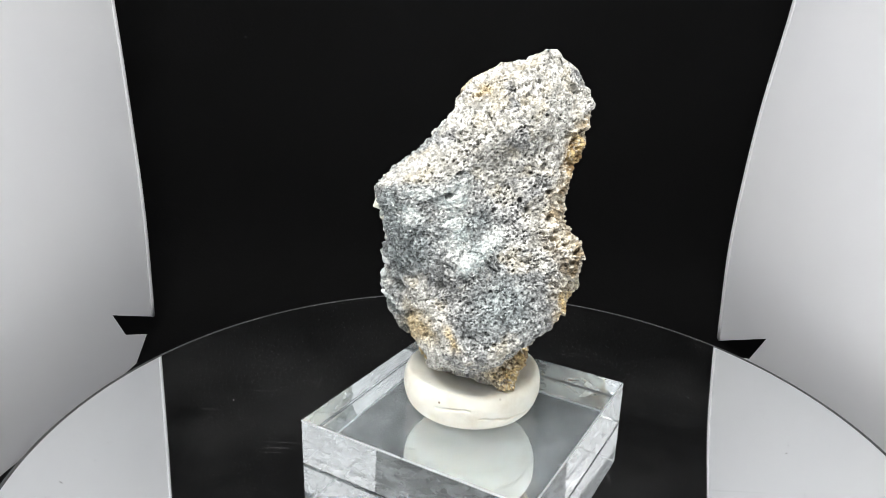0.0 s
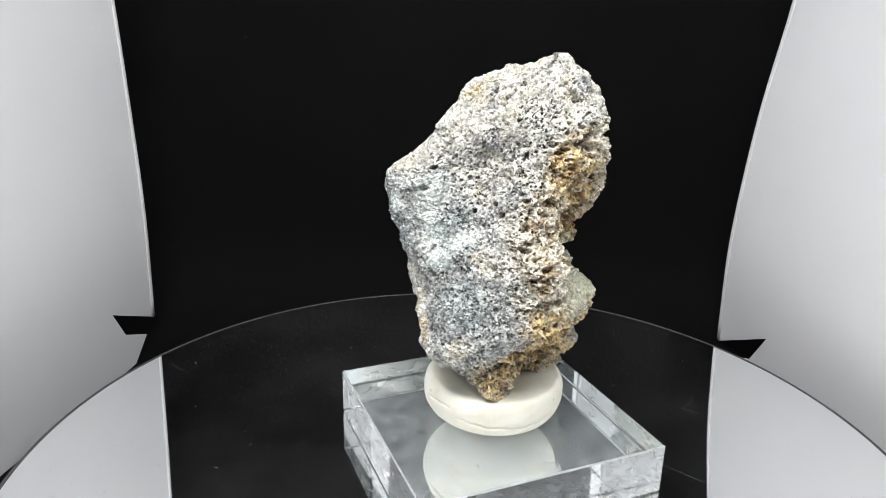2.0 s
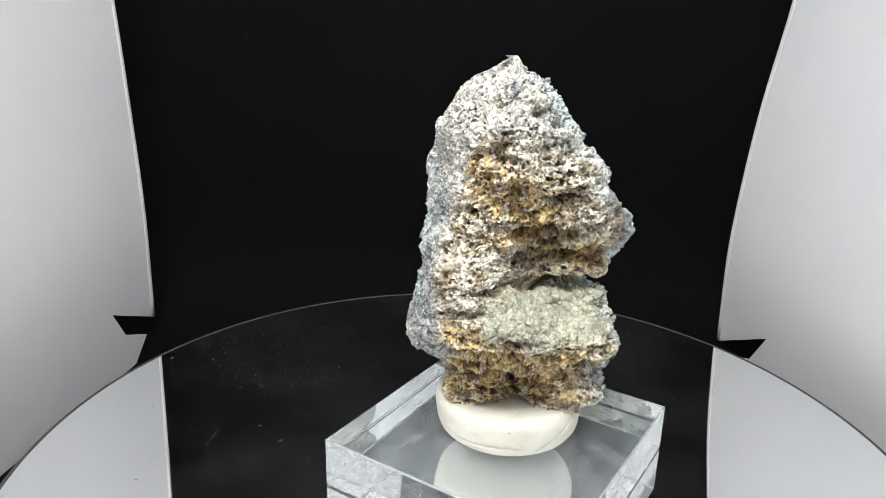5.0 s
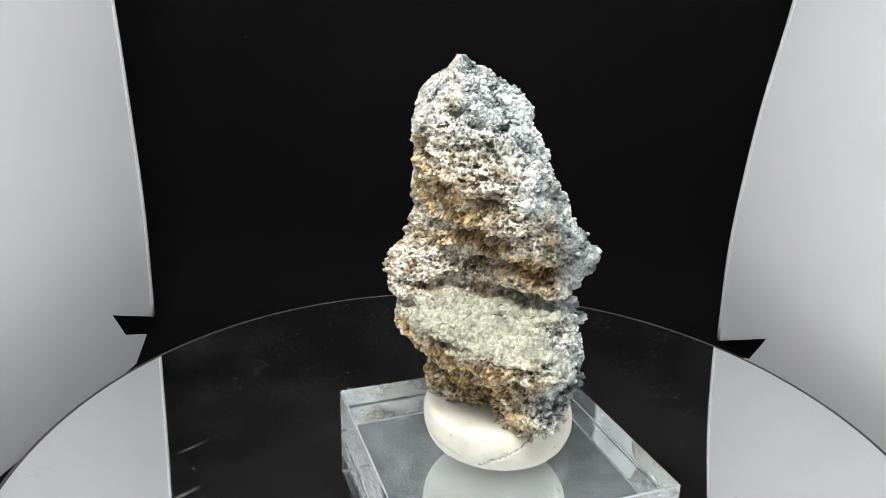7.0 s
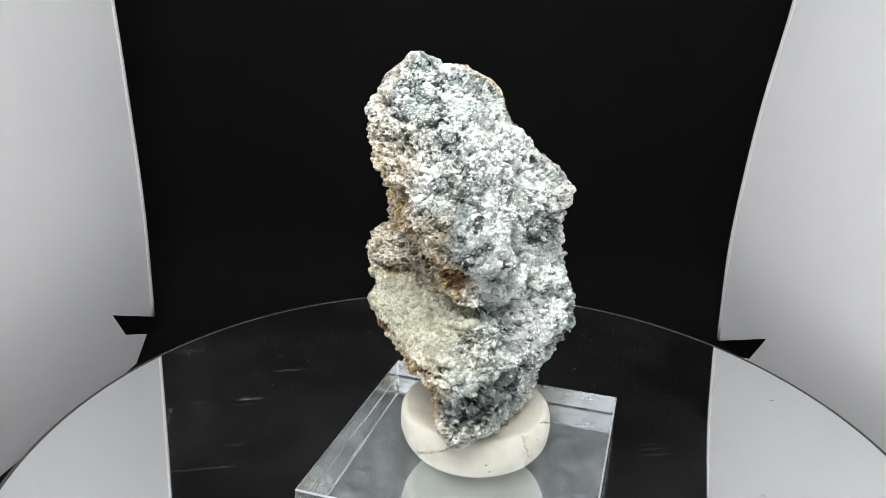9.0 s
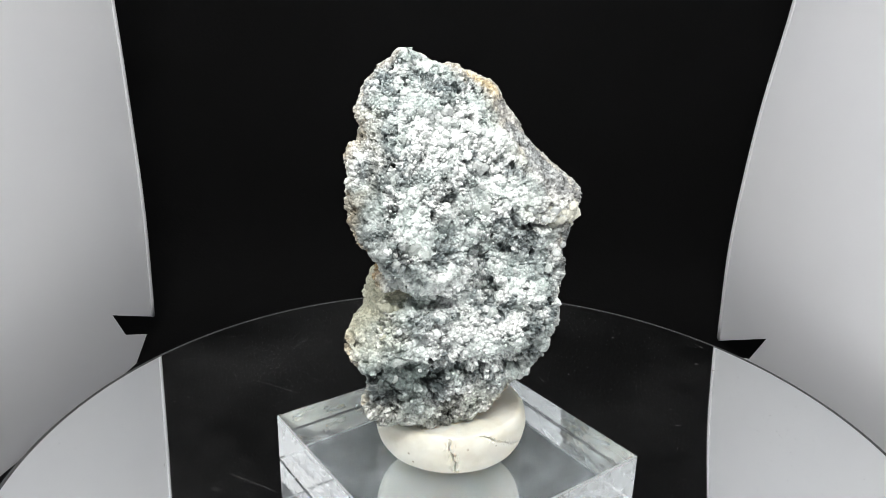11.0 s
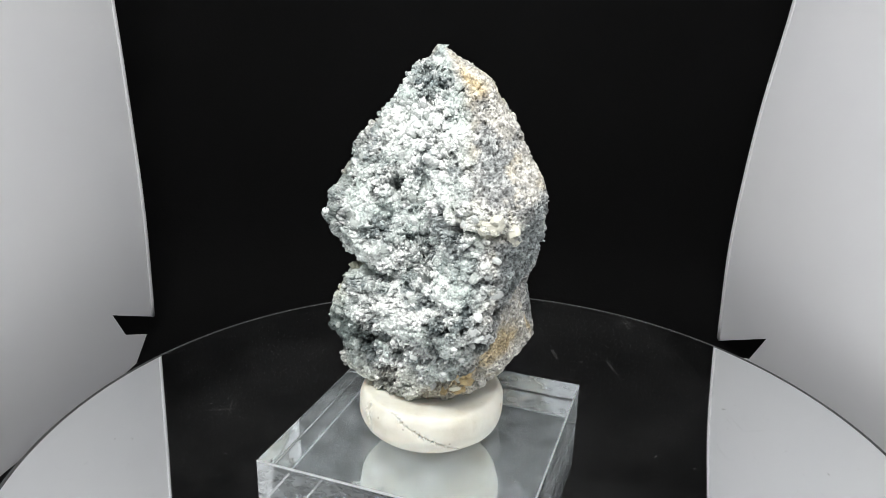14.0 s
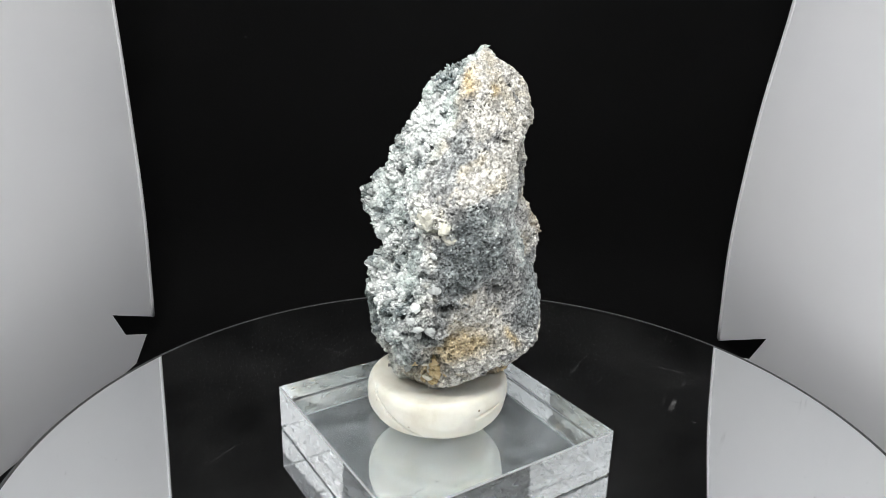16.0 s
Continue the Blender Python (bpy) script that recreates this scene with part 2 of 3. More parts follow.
def turntable():
    root = tagged(new("turntable"), "round mirror-topped turntable with dusty scratched surface", "turntable")
    part("mirror_top", lathe_bm([(0, 0.0), (DISC_R - 0.0009, 0.0), (DISC_R - 0.0009, -0.002), (0, -0.002)], 256), MIRROR, root, "dusty scratched mirror disc")
    part("rim", lathe_ring(DISC_R - 0.00085, DISC_R, 0.0001, -0.0028), RIM, root, "ground grey edge of the mirror disc", smooth=False)
    part("platter", lathe_bm([(0, -0.0021), (DISC_R - 0.001, -0.0021), (DISC_R - 0.001, -0.006), (0.075, -0.008), (0, -0.008)], 128), HOUSING, root, "black plastic platter")
    part("foot", lathe_bm([(0, -0.0081), (0.055, -0.0081), (0.06, -0.012), (0.06, FLOOR_Z + 0.0045), (0, FLOOR_Z + 0.0045)], 96), HOUSING, root, "black plastic drive housing")
    return root


def lathe_ring(r0, r1, z1, z0, n=256):
    bm = bmesh.new()
    prof = [(r0, z1), (r1 - 0.0003, z1), (r1, z1 - 0.0003), (r1, z0), (r0, z0)]
    rings = [[bm.verts.new((r * math.cos(2 * math.pi * k / n), r * math.sin(2 * math.pi * k / n), z)) for k in range(n)] for r, z in prof]
    for a, b in zip(rings, rings[1:] + rings[:1]):
        for k in range(n):
            bm.faces.new((a[k], a[(k + 1) % n], b[(k + 1) % n], b[k]))
    return bm


TABLE = turntable()

# ---- the clear block ----
BASE_X, BASE_Y, BASE_TURN, BASE_SIDE, BASE_TOP = 0.000448, 0.007015, 152.57, 0.050, 0.01029


def acrylic_block():
    h = BASE_SIDE / 2
    bm = box_bm(-h, h, -h, h, 0.00015, BASE_TOP, 0.00028, 1)
    bm.normal_update()
    for f in bm.faces:
        f.material_index = int(max(abs(f.normal.x), abs(f.normal.y), abs(f.normal.z)) < 0.98 and f.normal.z > 0.3)
    bm.transform(pose(BASE_X, BASE_Y, 0, 0, 0, BASE_TURN))
    ob = part("display_base", bm, ACRYLIC)
    ob.data.materials.append(GROUND_EDGE)
    ob.visible_shadow = False                 # clear: lets the lamp's light reach the mirror below
    return tagged(ob, "square clear acrylic display block on the mirror turntable", "display base")


BLOCK = acrylic_block()

# ---- the putty ----
PUTTY_C, PUTTY_R = (0.00048, 0.0075), 0.0141


def putty_disc():
    n, verts, faces = 1400, [], []
    prof = []
    for k in range(71):
        a = -math.pi / 2 + math.pi * k / 70
        side = abs(math.cos(a)) ** 0.7
        prof.append((1 - (0.27 if a < 0 else 0.12) * (1 - side), 0.62 + (0.62 if a < 0 else 0.38) * math.sin(a)))
    prof = [(0.0, 0.0), (0.4, 0.0)] + prof + [(r, 1.0 - 0.1 * (0.88 - r)) for r in (0.80, 0.7, 0.6, 0.45, 0.3, 0.15)]
    lo, hi = BASE_TOP + 0.00005, 0.0185
    cracks = [(math.radians(41), 1.0), (math.radians(119), -0.15), (math.radians(172), -1.2)]
    creases = [(-85, -35, 0.45, -0.12), (-40, 10, 0.30, 0.05), (-120, -90, 0.6, 0.1)]
    rows = []
    for r, h in prof:
        row = []
        for k in range(n if r else 1):
            a = 2 * math.pi * k / n
            p = Vector((math.cos(a) * r, math.sin(a) * r, h))
            rr = PUTTY_R * r * (1 + 0.022 * noise.noise(p * 1.4) + 0.008 * noise.noise(p * 5))
            for a0, a1, h0, slope in creases:
                u = (math.degrees(a) - a0) % 360
                if r > 0.7 and u < a1 - a0:
                    g = h - h0 - slope * u / 40 - 0.05 * noise.noise(Vector((u / 9, h0 * 10, 0)))
                    rr -= 0.00045 * math.exp(-(g / 0.022) ** 2) * math.sin(math.pi * u / (a1 - a0)) ** 0.5
            z = lo + (hi - lo) * h + 0.00035 * noise.noise(p * 2.1 + Vector((3, 0, 0))) * h
            if r > 0.7 and 0.06 < h < 0.97:
                for c, lean in cracks:
                    d = (a - c - lean * (h - 0.5) + math.pi) % (2 * math.pi) - math.pi + 0.05 * noise.noise(Vector((h * 6, c, 0))) + 0.02 * noise.noise(Vector((h * 23, c, 5)))
                    rr -= 0.0013 * math.exp(-(d / 0.012) ** 2) * (0.55 + 0.6 * noise.noise(Vector((h * 9, c * 3, 1.0)))) + 0.0006 * math.exp(-(d / 0.07) ** 2) * max(0.0, noise.noise(Vector((a * 45, h * 14, c))))
            verts.append((PUTTY_C[0] + rr * math.cos(a), PUTTY_C[1] + rr * math.sin(a), z))
            row.append(len(verts) - 1)
        rows.append(row)
    for a, b in zip(rows, rows[1:]):
        for k in range(n):
            q = list(dict.fromkeys((a[k % len(a)], a[(k + 1) % len(a)], b[(k + 1) % len(b)], b[k % len(b)])))
            if len(q) > 2:
                faces.append(q)
    faces.append(rows[-1])
    ob = new("putty", mesh_from("putty", verts, faces, PUTTY, True))
    return tagged(ob, "cracked puck of off-white putty on the acrylic block", "putty")


PUTTY_DISC = putty_disc()


# ---- the mineral ----
LEVEL = [1.7, 2.1, 2.7, 3.4, 4.1, 4.7, 5.4, 6.2, 7.0, 7.7, 8.2]       # heights of the cross-sections, cm
MID_X = [0.169, -0.024, 0.059, 0.199, 0.169, 0.078, 0.104, 0.361, 0.720, 0.868, 1.164]
MID_Y = [0.943, 0.804, 0.611, 0.644, 0.489, 0.332, 0.547, 0.595, 0.474, 0.473, 0.540]
RADIUS = [0.673, 1.029, 1.410, 1.711, 1.618, 1.446, 1.534, 1.414, 1.166, 0.782, -0.000]
OVAL_C = [-0.135, -0.304, -0.262, -0.052, 0.082, -0.036, -0.080, 0.097, 0.026, 0.105, 0.046]
OVAL_S = [-0.048, 0.054, 0.102, 0.087, 0.024, 0.127, 0.383, 0.395, 0.181, 0.118, 0.008]
TRI_C = [-0.106, -0.263, -0.160, -0.186, -0.059, -0.083, -0.075, -0.043, 0.022, 0.031, 0.027]
TRI_S = [-0.049, -0.074, -0.039, -0.047, -0.170, -0.423, -0.344, -0.248, -0.057, -0.022, 0.072]
QUAD_C = [-0.096, -0.126, 0.071, 0.080, 0.132, 0.195, 0.006, -0.083, 0.024, -0.026, 0.004]
QUAD_S = [0.126, -0.068, -0.054, -0.047, -0.014, -0.155, -0.058, -0.009, 0.035, 0.132, 0.039]


def hermite(values, zq):
    z, v = np.array(LEVEL), np.array(values)
    m = np.gradient(v, z)
    i = np.clip(np.searchsorted(z, zq) - 1, 0, len(z) - 2)
    h = z[i + 1] - z[i]
    s = (zq - z[i]) / h
    return ((2 * s**3 - 3 * s**2 + 1) * v[i] + (s**3 - 2 * s**2 + s) * h * m[i] + (-2 * s**3 + 3 * s**2) * v[i + 1] + (s**3 - s**2) * h * m[i + 1])


def hash3(ix, iy, iz, seed):
    n = (ix.astype(np.int64) * 73856093) ^ (iy.astype(np.int64) * 19349663) ^ (iz.astype(np.int64) * 83492791) ^ (seed * 2654435761)
    n = (n ^ (n >> 13)) & 0x7FFFFFFF
    n = (n * 1274126177 + 1013904223) & 0x7FFFFFFF
    n = (n ^ (n >> 15)) * 668265263 & 0x7FFFFFFF
    return ((n ^ (n >> 12)) & 0xFFFFFF) / float(0xFFFFFF)


def hash_fine(ix, iy, iz, seed):
    """A well-stirred number, 0 to 1, for the fine grain."""
    h = (np.asarray(ix).astype(np.uint32) + np.uint32((seed * 40503 + 977) & 0xFFFFFFFF)) * np.uint32(2654435761)
    for q in (iy, iz):
        h ^= h >> np.uint32(15)
        h *= np.uint32(739982445)
        h += np.asarray(q).astype(np.uint32) * np.uint32(2246822519)
    h ^= h >> np.uint32(15)
    h *= np.uint32(739982445)
    h ^= h >> np.uint32(12)
    h *= np.uint32(695872825)
    h ^= h >> np.uint32(15)
    return (h & np.uint32(0xFFFFFF)) / float(0xFFFFFF)


def value_noise(p, seed=0, rnd=hash3):
    """Smooth noise, -1 to 1."""
    i = np.floor(p).astype(np.int64)
    f = p - i
    f = f * f * f * (f * (f * 6 - 15) + 10)
    out = 0.0
    for a in (0, 1):
        for b in (0, 1):
            for c in (0, 1):
                w = (f[:, 0] if a else 1 - f[:, 0]) * (f[:, 1] if b else 1 - f[:, 1]) * (f[:, 2] if c else 1 - f[:, 2])
                out = out + w * rnd(i[:, 0] + a, i[:, 1] + b, i[:, 2] + c, seed)
    return out * 2 - 1


def fbm(p, octaves, seed=0, rnd=hash3):
    out, amp = 0.0, 0.5
    for k in range(octaves):
        out = out + amp * value_noise(p * 2.03**k + 17.3 * k, seed + k, rnd)
        amp *= 0.55
    return out


def cells(p, seed=0):
    """Distances to the nearest and second nearest scattered point, and the nearest one's own number."""
    i = np.floor(p).astype(np.int64)
    f1, f2, who = np.full(len(p), 9.0), np.full(len(p), 9.0), np.zeros(len(p))
    for a in (-1, 0, 1):
        for b in (-1, 0, 1):
            for c in (-1, 0, 1):
                q = [i[:, 0] + a, i[:, 1] + b, i[:, 2] + c]
                d = sum((q[k] + hash3(*q, seed + 11 * k) - p[:, k]) ** 2 for k in range(3))
                near = d < f1
                f2 = np.where(near, f1, np.minimum(f2, d))
                who = np.where(near, hash3(*q, seed + 77), who)
                f1 = np.where(near, d, f1)
    return np.sqrt(f1), np.sqrt(f2), who


def grains(p, seed=0):
    """Packed grains: distances to the nearest and second nearest grain, the grain's own number, and the height of its tilted flat face."""
    i = np.floor(p).astype(np.int64)
    f1, f2, who, off = np.full(len(p), 9.0), np.full(len(p), 9.0), np.zeros(len(p)), np.zeros_like(p)
    for a in (-1, 0, 1):
        for b in (-1, 0, 1):
            for c in (-1, 0, 1):
                q = [i[:, 0] + a, i[:, 1] + b, i[:, 2] + c]
                w = hash_fine(*q, seed)
                v = np.stack([p[:, 0] - q[0] - (w * 61.7) % 1.0, p[:, 1] - q[1] - (w * 1733.3) % 1.0, p[:, 2] - q[2] - (w * 41117.9) % 1.0], 1)
                d = (v * v).sum(1)
                near = d < f1
                f2 = np.where(near, f1, np.minimum(f2, d))
                who = np.where(near, w, who)
                off[near] = v[near]
                f1 = np.where(near, d, f1)
    own = (who * 911.7) % 1.0
    tilt, turn = (own * 2 - 1), (who * 337.1) % 1.0 * 2 * math.pi
    flat = np.sqrt(1 - tilt**2)
    face = off[:, 0] * flat * np.cos(turn) + off[:, 1] * flat * np.sin(turn) + off[:, 2] * tilt
    return np.sqrt(f1), np.sqrt(f2), own, face


def spot(th, z, th0, z0, dth, dz):
    """A soft spot round an angle (degrees) and a height (cm)."""
    d = (th - th0 + 180) % 360 - 180
    return np.exp(-((d / dth) ** 2) - ((z - z0) / dz) ** 2)


def step(x, a, b):
    s = np.clip((x - a) / (b - a), 0, 1)
    return s * s * (3 - 2 * s)


def rock_surface(n_th, n_z):
    zf = np.linspace(LEVEL[0], LEVEL[-1], 2000)
    rf = hermite(RADIUS, zf)
    arc = np.concatenate([[0], np.cumsum(np.hypot(np.diff(zf), np.diff(rf)))])
    z = np.interp(np.linspace(0, arc[-1], n_z), arc, zf)
    a = np.arange(n_th) * 2 * math.pi / n_th
    r = sum(hermite(v, z)[:, None] * f(k * a)[None] for v, f, k in
            ((RADIUS, lambda q: np.ones_like(q), 0), (OVAL_C, np.cos, 2), (OVAL_S, np.sin, 2), (TRI_C, np.cos, 3), (TRI_S, np.sin, 3), (QUAD_C, np.cos, 4), (QUAD_S, np.sin, 4)))
    zg = np.repeat(z[:, None], n_th, 1)
    for at, zc, push in BULGES:
        r = r + push * spot(np.degrees(a)[None], zg, at, zc, 13, 0.28)
    P = np.stack([hermite(MID_X, z)[:, None] + r * np.cos(a), hermite(MID_Y, z)[:, None] + r * np.sin(a), np.repeat(z[:, None], n_th, 1)], -1)
    return P, np.degrees(a)


def grid_normals(P):
    du = np.roll(P, -1, 1) - np.roll(P, 1, 1)
    dv = np.gradient(P, axis=0)
    n = np.cross(du, dv)
    return n / np.maximum(np.linalg.norm(n, axis=-1, keepdims=True), 1e-9)


# (angle, height, reach in degrees, reach in cm, depth in cm): hollows and slits
HOLLOWS = [(5, 4.50, 9, 0.06, 0.18), (20, 4.50, 9, 0.07, 0.24), (34, 4.47, 9, 0.08, 0.40), (48, 4.43, 9, 0.085, 0.66), (62, 4.37, 9, 0.085, 0.74), (76, 4.31, 9, 0.10, 0.66),
           (90, 4.29, 9, 0.10, 0.46), (103, 4.27, 9, 0.10, 0.36), (115, 4.26, 8, 0.09, 0.24), (22, 5.38, 11, 0.12, 0.56), (38, 5.33, 8, 0.06, 0.36), (42, 4.90, 9, 0.12, 0.48), (67, 4.89, 6, 0.11, 0.44), (94, 3.20, 7, 0.14, 0.20), (104, 2.95, 6, 0.10, 0.18), (104, 5.10, 5, 0.07, 0.16), (52, 2.95, 9, 0.06, 0.24), (-12, 2.45, 8, 0.12, 0.30), (8, 2.55, 6, 0.10, 0.26), (-30, 2.95, 10, 0.06, 0.24), (30, 2.35, 7, 0.08, 0.24), (-165, 2.40, 7, 0.11, 0.26), (-150, 2.55, 6, 0.09, 0.22), (175, 2.35, 7, 0.10, 0.24),
           (32, 7.41, 9, 0.12, 0.40), (47, 7.18, 7, 0.09, 0.28), (-12, 7.58, 4, 0.07, 0.28), (11, 3.58, 9, 0.06, 0.24), (-16, 4.12, 9, 0.06, 0.22),
           (-176, 5.40, 15, 0.07, 0.34), (-121, 4.22, 4, 0.08, 0.24), (0, 6.65, 6, 0.06, 0.20), (30, 6.05, 8, 0.06, 0.24), (15, 2.75, 10, 0.07, 0.24), (-20, 2.85, 8, 0.07, 0.22),
           (118, 5.85, 5, 0.10, 0.18), (140, 4.45, 12, 0.06, 0.22), (158, 4.15, 7, 0.09, 0.24), (165, 3.0, 9, 0.08, 0.26), (-170, 2.55, 9, 0.07, 0.26), (-158, 2.75, 5, 0.07, 0.30), (-172, 2.15, 7, 0.08, 0.30), (-145, 2.25, 6, 0.08, 0.28), (-155, 3.95, 7, 0.10, 0.28), (-167, 3.45, 5, 0.08, 0.26), (-147, 3.35, 5, 0.07, 0.22), (-160, 3.05, 5, 0.06, 0.24), (-47, 2.58, 8, 0.06, 0.20), (-62, 2.36, 7, 0.05, 0.16), (-36, 2.85, 7, 0.06, 0.20)]
# (angle, height, push in cm): broad bulges and dents
BULGES = [(30, 2.35, -0.12), (0, 2.0, -0.12), (-75, 2.35, -0.22), (-150, 6.55, -0.08), (60, 6.55, 0.04), (105, 5.5, -0.27), (-120, 6.2, -0.03), (-150, 5.85, 0.07),
          (90, 5.85, -0.07), (90, 5.15, 0.09), (-15, 4.45, 0.07), (-60, 2.7, -0.15), (45, 4.1, -0.10), (30, 6.9, -0.07), (120, 4.78, 0.15), (-165, 6.55, -0.06),
          (60, 1.95, 0.30), (60, 2.40, 0.14), (-58, 1.95, 0.22), (-85, 6.2, 0.10), (-60, 6.3, 0.06),
          (70, 3.15, 0.15), (0, 7.3, 0.04), (-28, 2.5, 0.10), (55, 4.72, 0.09), (5, 4.6, 0.08), (-145, 7.0, 0.05), (-138, 7.45, -0.08), (72, 6.7, 0.02), (-108, 2.4, -0.15), (98, 4.5, -0.12), (-168, 5.75, 0.08), (155, 3.72, 0.10), (158, 3.15, -0.14),
          (-118, 6.2, 0.08), (-118, 5.6, -0.05), (-118, 4.75, 0.04), (-138, 6.05, 0.09), (-138, 5.4, -0.06), (58, 5.5, 0.05), (-146, 6.75, 0.09), (-172, 6.4, -0.06), (-170, 7.1, -0.06), (120, 7.6, 0.05),
          (-70, 7.5, 0.11), (-70, 6.95, 0.09), (49, 7.4, 0.05), (50, 6.6, 0.04), (-43, 7.2, 0.05), (-43, 4.5, 0.07), (123, 7.0, -0.06), (123, 5.9, -0.06), (-15, 6.3, 0.04), (151, 6.0, -0.12), (151, 5.4, -0.05), (88, 5.15, 0.06), (-109, 4.4, 0.07),
          (-15, 4.75, 0.08), (-15, 4.2, -0.05), (-15, 6.95, 0.04), (150, 4.5, 0.05), (0, 6.2, 0.05), (2, 3.85, 0.06), (0, 2.6, 0.08), (-170, 4.4, 0.05), (-170, 3.75, 0.06), (-164, 3.2, 0.06), (-164, 2.75, 0.06), (-118, 4.3, 0.05), (-118, 3.4, 0.04), (-118, 2.9, -0.04),
          (49, 3.65, 0.06), (49, 4.1, -0.05), (118, 4.05, -0.07), (60, 4.8, 0.06), (58, 3.5, 0.05), (-135, 5.0, -0.04), (-70, 5.2, -0.06), (-70, 3.5, 0.04), (125, 4.5, -0.05), (30, 4.0, -0.05), (30, 7.2, 0.05)]
# (angle, height, radius in cm): open pores
PORES = [(-53, 6.30, 0.10), (-115, 5.86, 0.075), (-128, 4.39, 0.075), (-121, 4.13, 0.085), (-55, 5.55, 0.075), (-115, 6.25, 0.05), (-53, 6.60, 0.07),
         (-37, 5.39, 0.08), (-79, 5.54, 0.06), (-62, 5.72, 0.06), (-47, 5.95, 0.06), (30, 6.05, 0.08), (-160, 1.95, 0.1)]


def mineral():
    n_th, n_z = 1100, 800
    P, deg = rock_surface(n_th, n_z)
    N = grid_normals(P)
    p = P.reshape(-1, 3)
    th = np.repeat(deg[None], n_z, 0).ravel()
    z = p[:, 2]
    wob = fbm(p * 1.3, 3, 5)
    tw, zw = th + 16 * fbm(p * 1.1, 4, 9), z + 0.35 * fbm(p * 1.4, 4, 23)

    def band(a, b, soft):
        d = (tw - (a + b) / 2 + 180) % 360 - 180
        h = (b - a) / 2
        return 1 - step(np.abs(d), h - soft, h + soft)

    # zones of the surface
    druse = np.clip(spot(tw, zw, 74, 2.3, 14, 0.8) + band(74, 186, 10) + band(40, 80, 8) * step(zw, 6.6, 7.1) + 1.2 * spot(tw, zw, 64, 6.3, 11, 0.6), 0, 1)
    pale = band(-12, 86, 8) * np.exp(-((zw - 3.98) / (0.36 + 0.22 * spot(th, z, 60, 4.0, 35, 3))) ** 4)
    brown = (np.maximum(band(-36, 72, 8), np.clip(1.5 * spot(tw, z, -53, 2.1, 15, 0.36) + 1.2 * spot(tw, z, -38, 2.7, 10, 0.35), 0, 1)) - 0.8 * spot(tw, zw, 72, 2.3, 14, 0.8)).clip(0, 1) * (1 - step(zw, 6.9, 7.2)) * (1 - pale) * (1 - np.clip(1.2 * spot(tw, zw, 64, 6.3, 11, 0.6), 0, 1))
    face = np.clip(1 - druse - brown - pale, 0, 1)
    m1, m2, m3 = fbm(p * 1.7, 4, 201), fbm(p * 5.0, 4, 211), fbm(p * 17, 3, 221)
    quartz = sum(1.3 * spot(0.6 * th + 0.4 * tw, 0.5 * z + 0.5 * zw, *s) for s in ((-98, 4.60, 7, 0.14), (-90, 4.78, 7, 0.15), (-82, 4.92, 7, 0.15), (-74, 5.04, 7, 0.15), (-103, 5.05, 8, 0.24), (-112, 5.95, 7, 0.24), (-108, 5.55, 5, 0.25), (-127, 5.95, 5, 0.14), (-131, 5.5, 6, 0.14)))
    blue = spot(tw, zw, -130, 5.0, 16, 0.5) + spot(tw, zw, -75, 3.9, 24, 0.75) + spot(tw, zw, -140, 5.3, 10, 0.6) + spot(tw, zw, -95, 5.3, 14, 0.3) + 0.6 * spot(tw, zw, -158, 6.6, 12, 0.5) + 0.8 * spot(tw, zw, -158, 4.6, 14, 0.7) + 0.7 * spot(tw, zw, -150, 5.05, 12, 0.4)
    porous = step(m1 + 0.35 * m2 + 0.38 * step(z, 5.6, 7.0) + 0.5 * spot(th, z, -132, 3.6, 14, 0.9) - 0.7 * spot(tw, zw, -82, 6.6, 13, 0.3) - 0.9 * blue - 1.2 * quartz + 0.1, -0.12, 0.2)
    tip = np.repeat(np.clip((n_z - 1 - np.arange(n_z)) / 25.0, 0, 1)[:, None], n_th, 1).ravel() ** 2
    # broad relief: crags, blocks, ledges, caves
    e1, e2, ewho = cells(p * 1.9 + 5.2, 19)
    ledge = (zw * 1.75 + 0.6 * fbm(p * 0.9, 2, 33)) % 1.0
    ridged = 1 - np.abs(fbm(p * np.array([2.4, 2.4, 4.5]), 4, 41)) * 2.4
    rough = step(fbm(p * 2.3, 3, 501), -0.16, 0.20)          # glassy patches against sugary ones
    d = 0.05 * wob - 0.03 + 0.08 * fbm(p * 2.6, 3, 77)
    d += (0.07 * face + 0.11 * druse + 0.06 * brown) * (ewho - 0.5)
    d += brown * (0.12 * (step(ledge, 0.0, 0.12) * (1 - ledge) - 0.4) + 0.075 * (ridged - 0.6))
    d += face * sum(0.05 * spot(th, z, *q) for q in ((-98, 4.60, 7, 0.13), (-90, 4.76, 7, 0.13), (-82, 4.90, 7, 0.13), (-74, 5.02, 7, 0.13)))
    d -= face * 0.09 * spot(th, z, -102, 5.02, 9, 0.22)
    for a, zc, ra, rz, dep in HOLLOWS:
        d -= dep * spot(tw * 0.4 + th * 0.6, zw * 0.4 + z * 0.6, a, zc, ra, rz)
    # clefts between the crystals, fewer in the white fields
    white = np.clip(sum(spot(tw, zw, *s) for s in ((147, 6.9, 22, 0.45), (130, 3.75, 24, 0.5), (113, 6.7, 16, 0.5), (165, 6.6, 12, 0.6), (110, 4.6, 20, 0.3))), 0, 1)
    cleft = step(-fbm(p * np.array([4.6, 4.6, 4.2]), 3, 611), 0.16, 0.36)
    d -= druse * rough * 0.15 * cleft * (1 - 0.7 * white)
    p = p + N.reshape(-1, 3) * (d * tip)[:, None]
    N = N + 0.9 * grid_normals(p.reshape(n_z, n_th, 3))
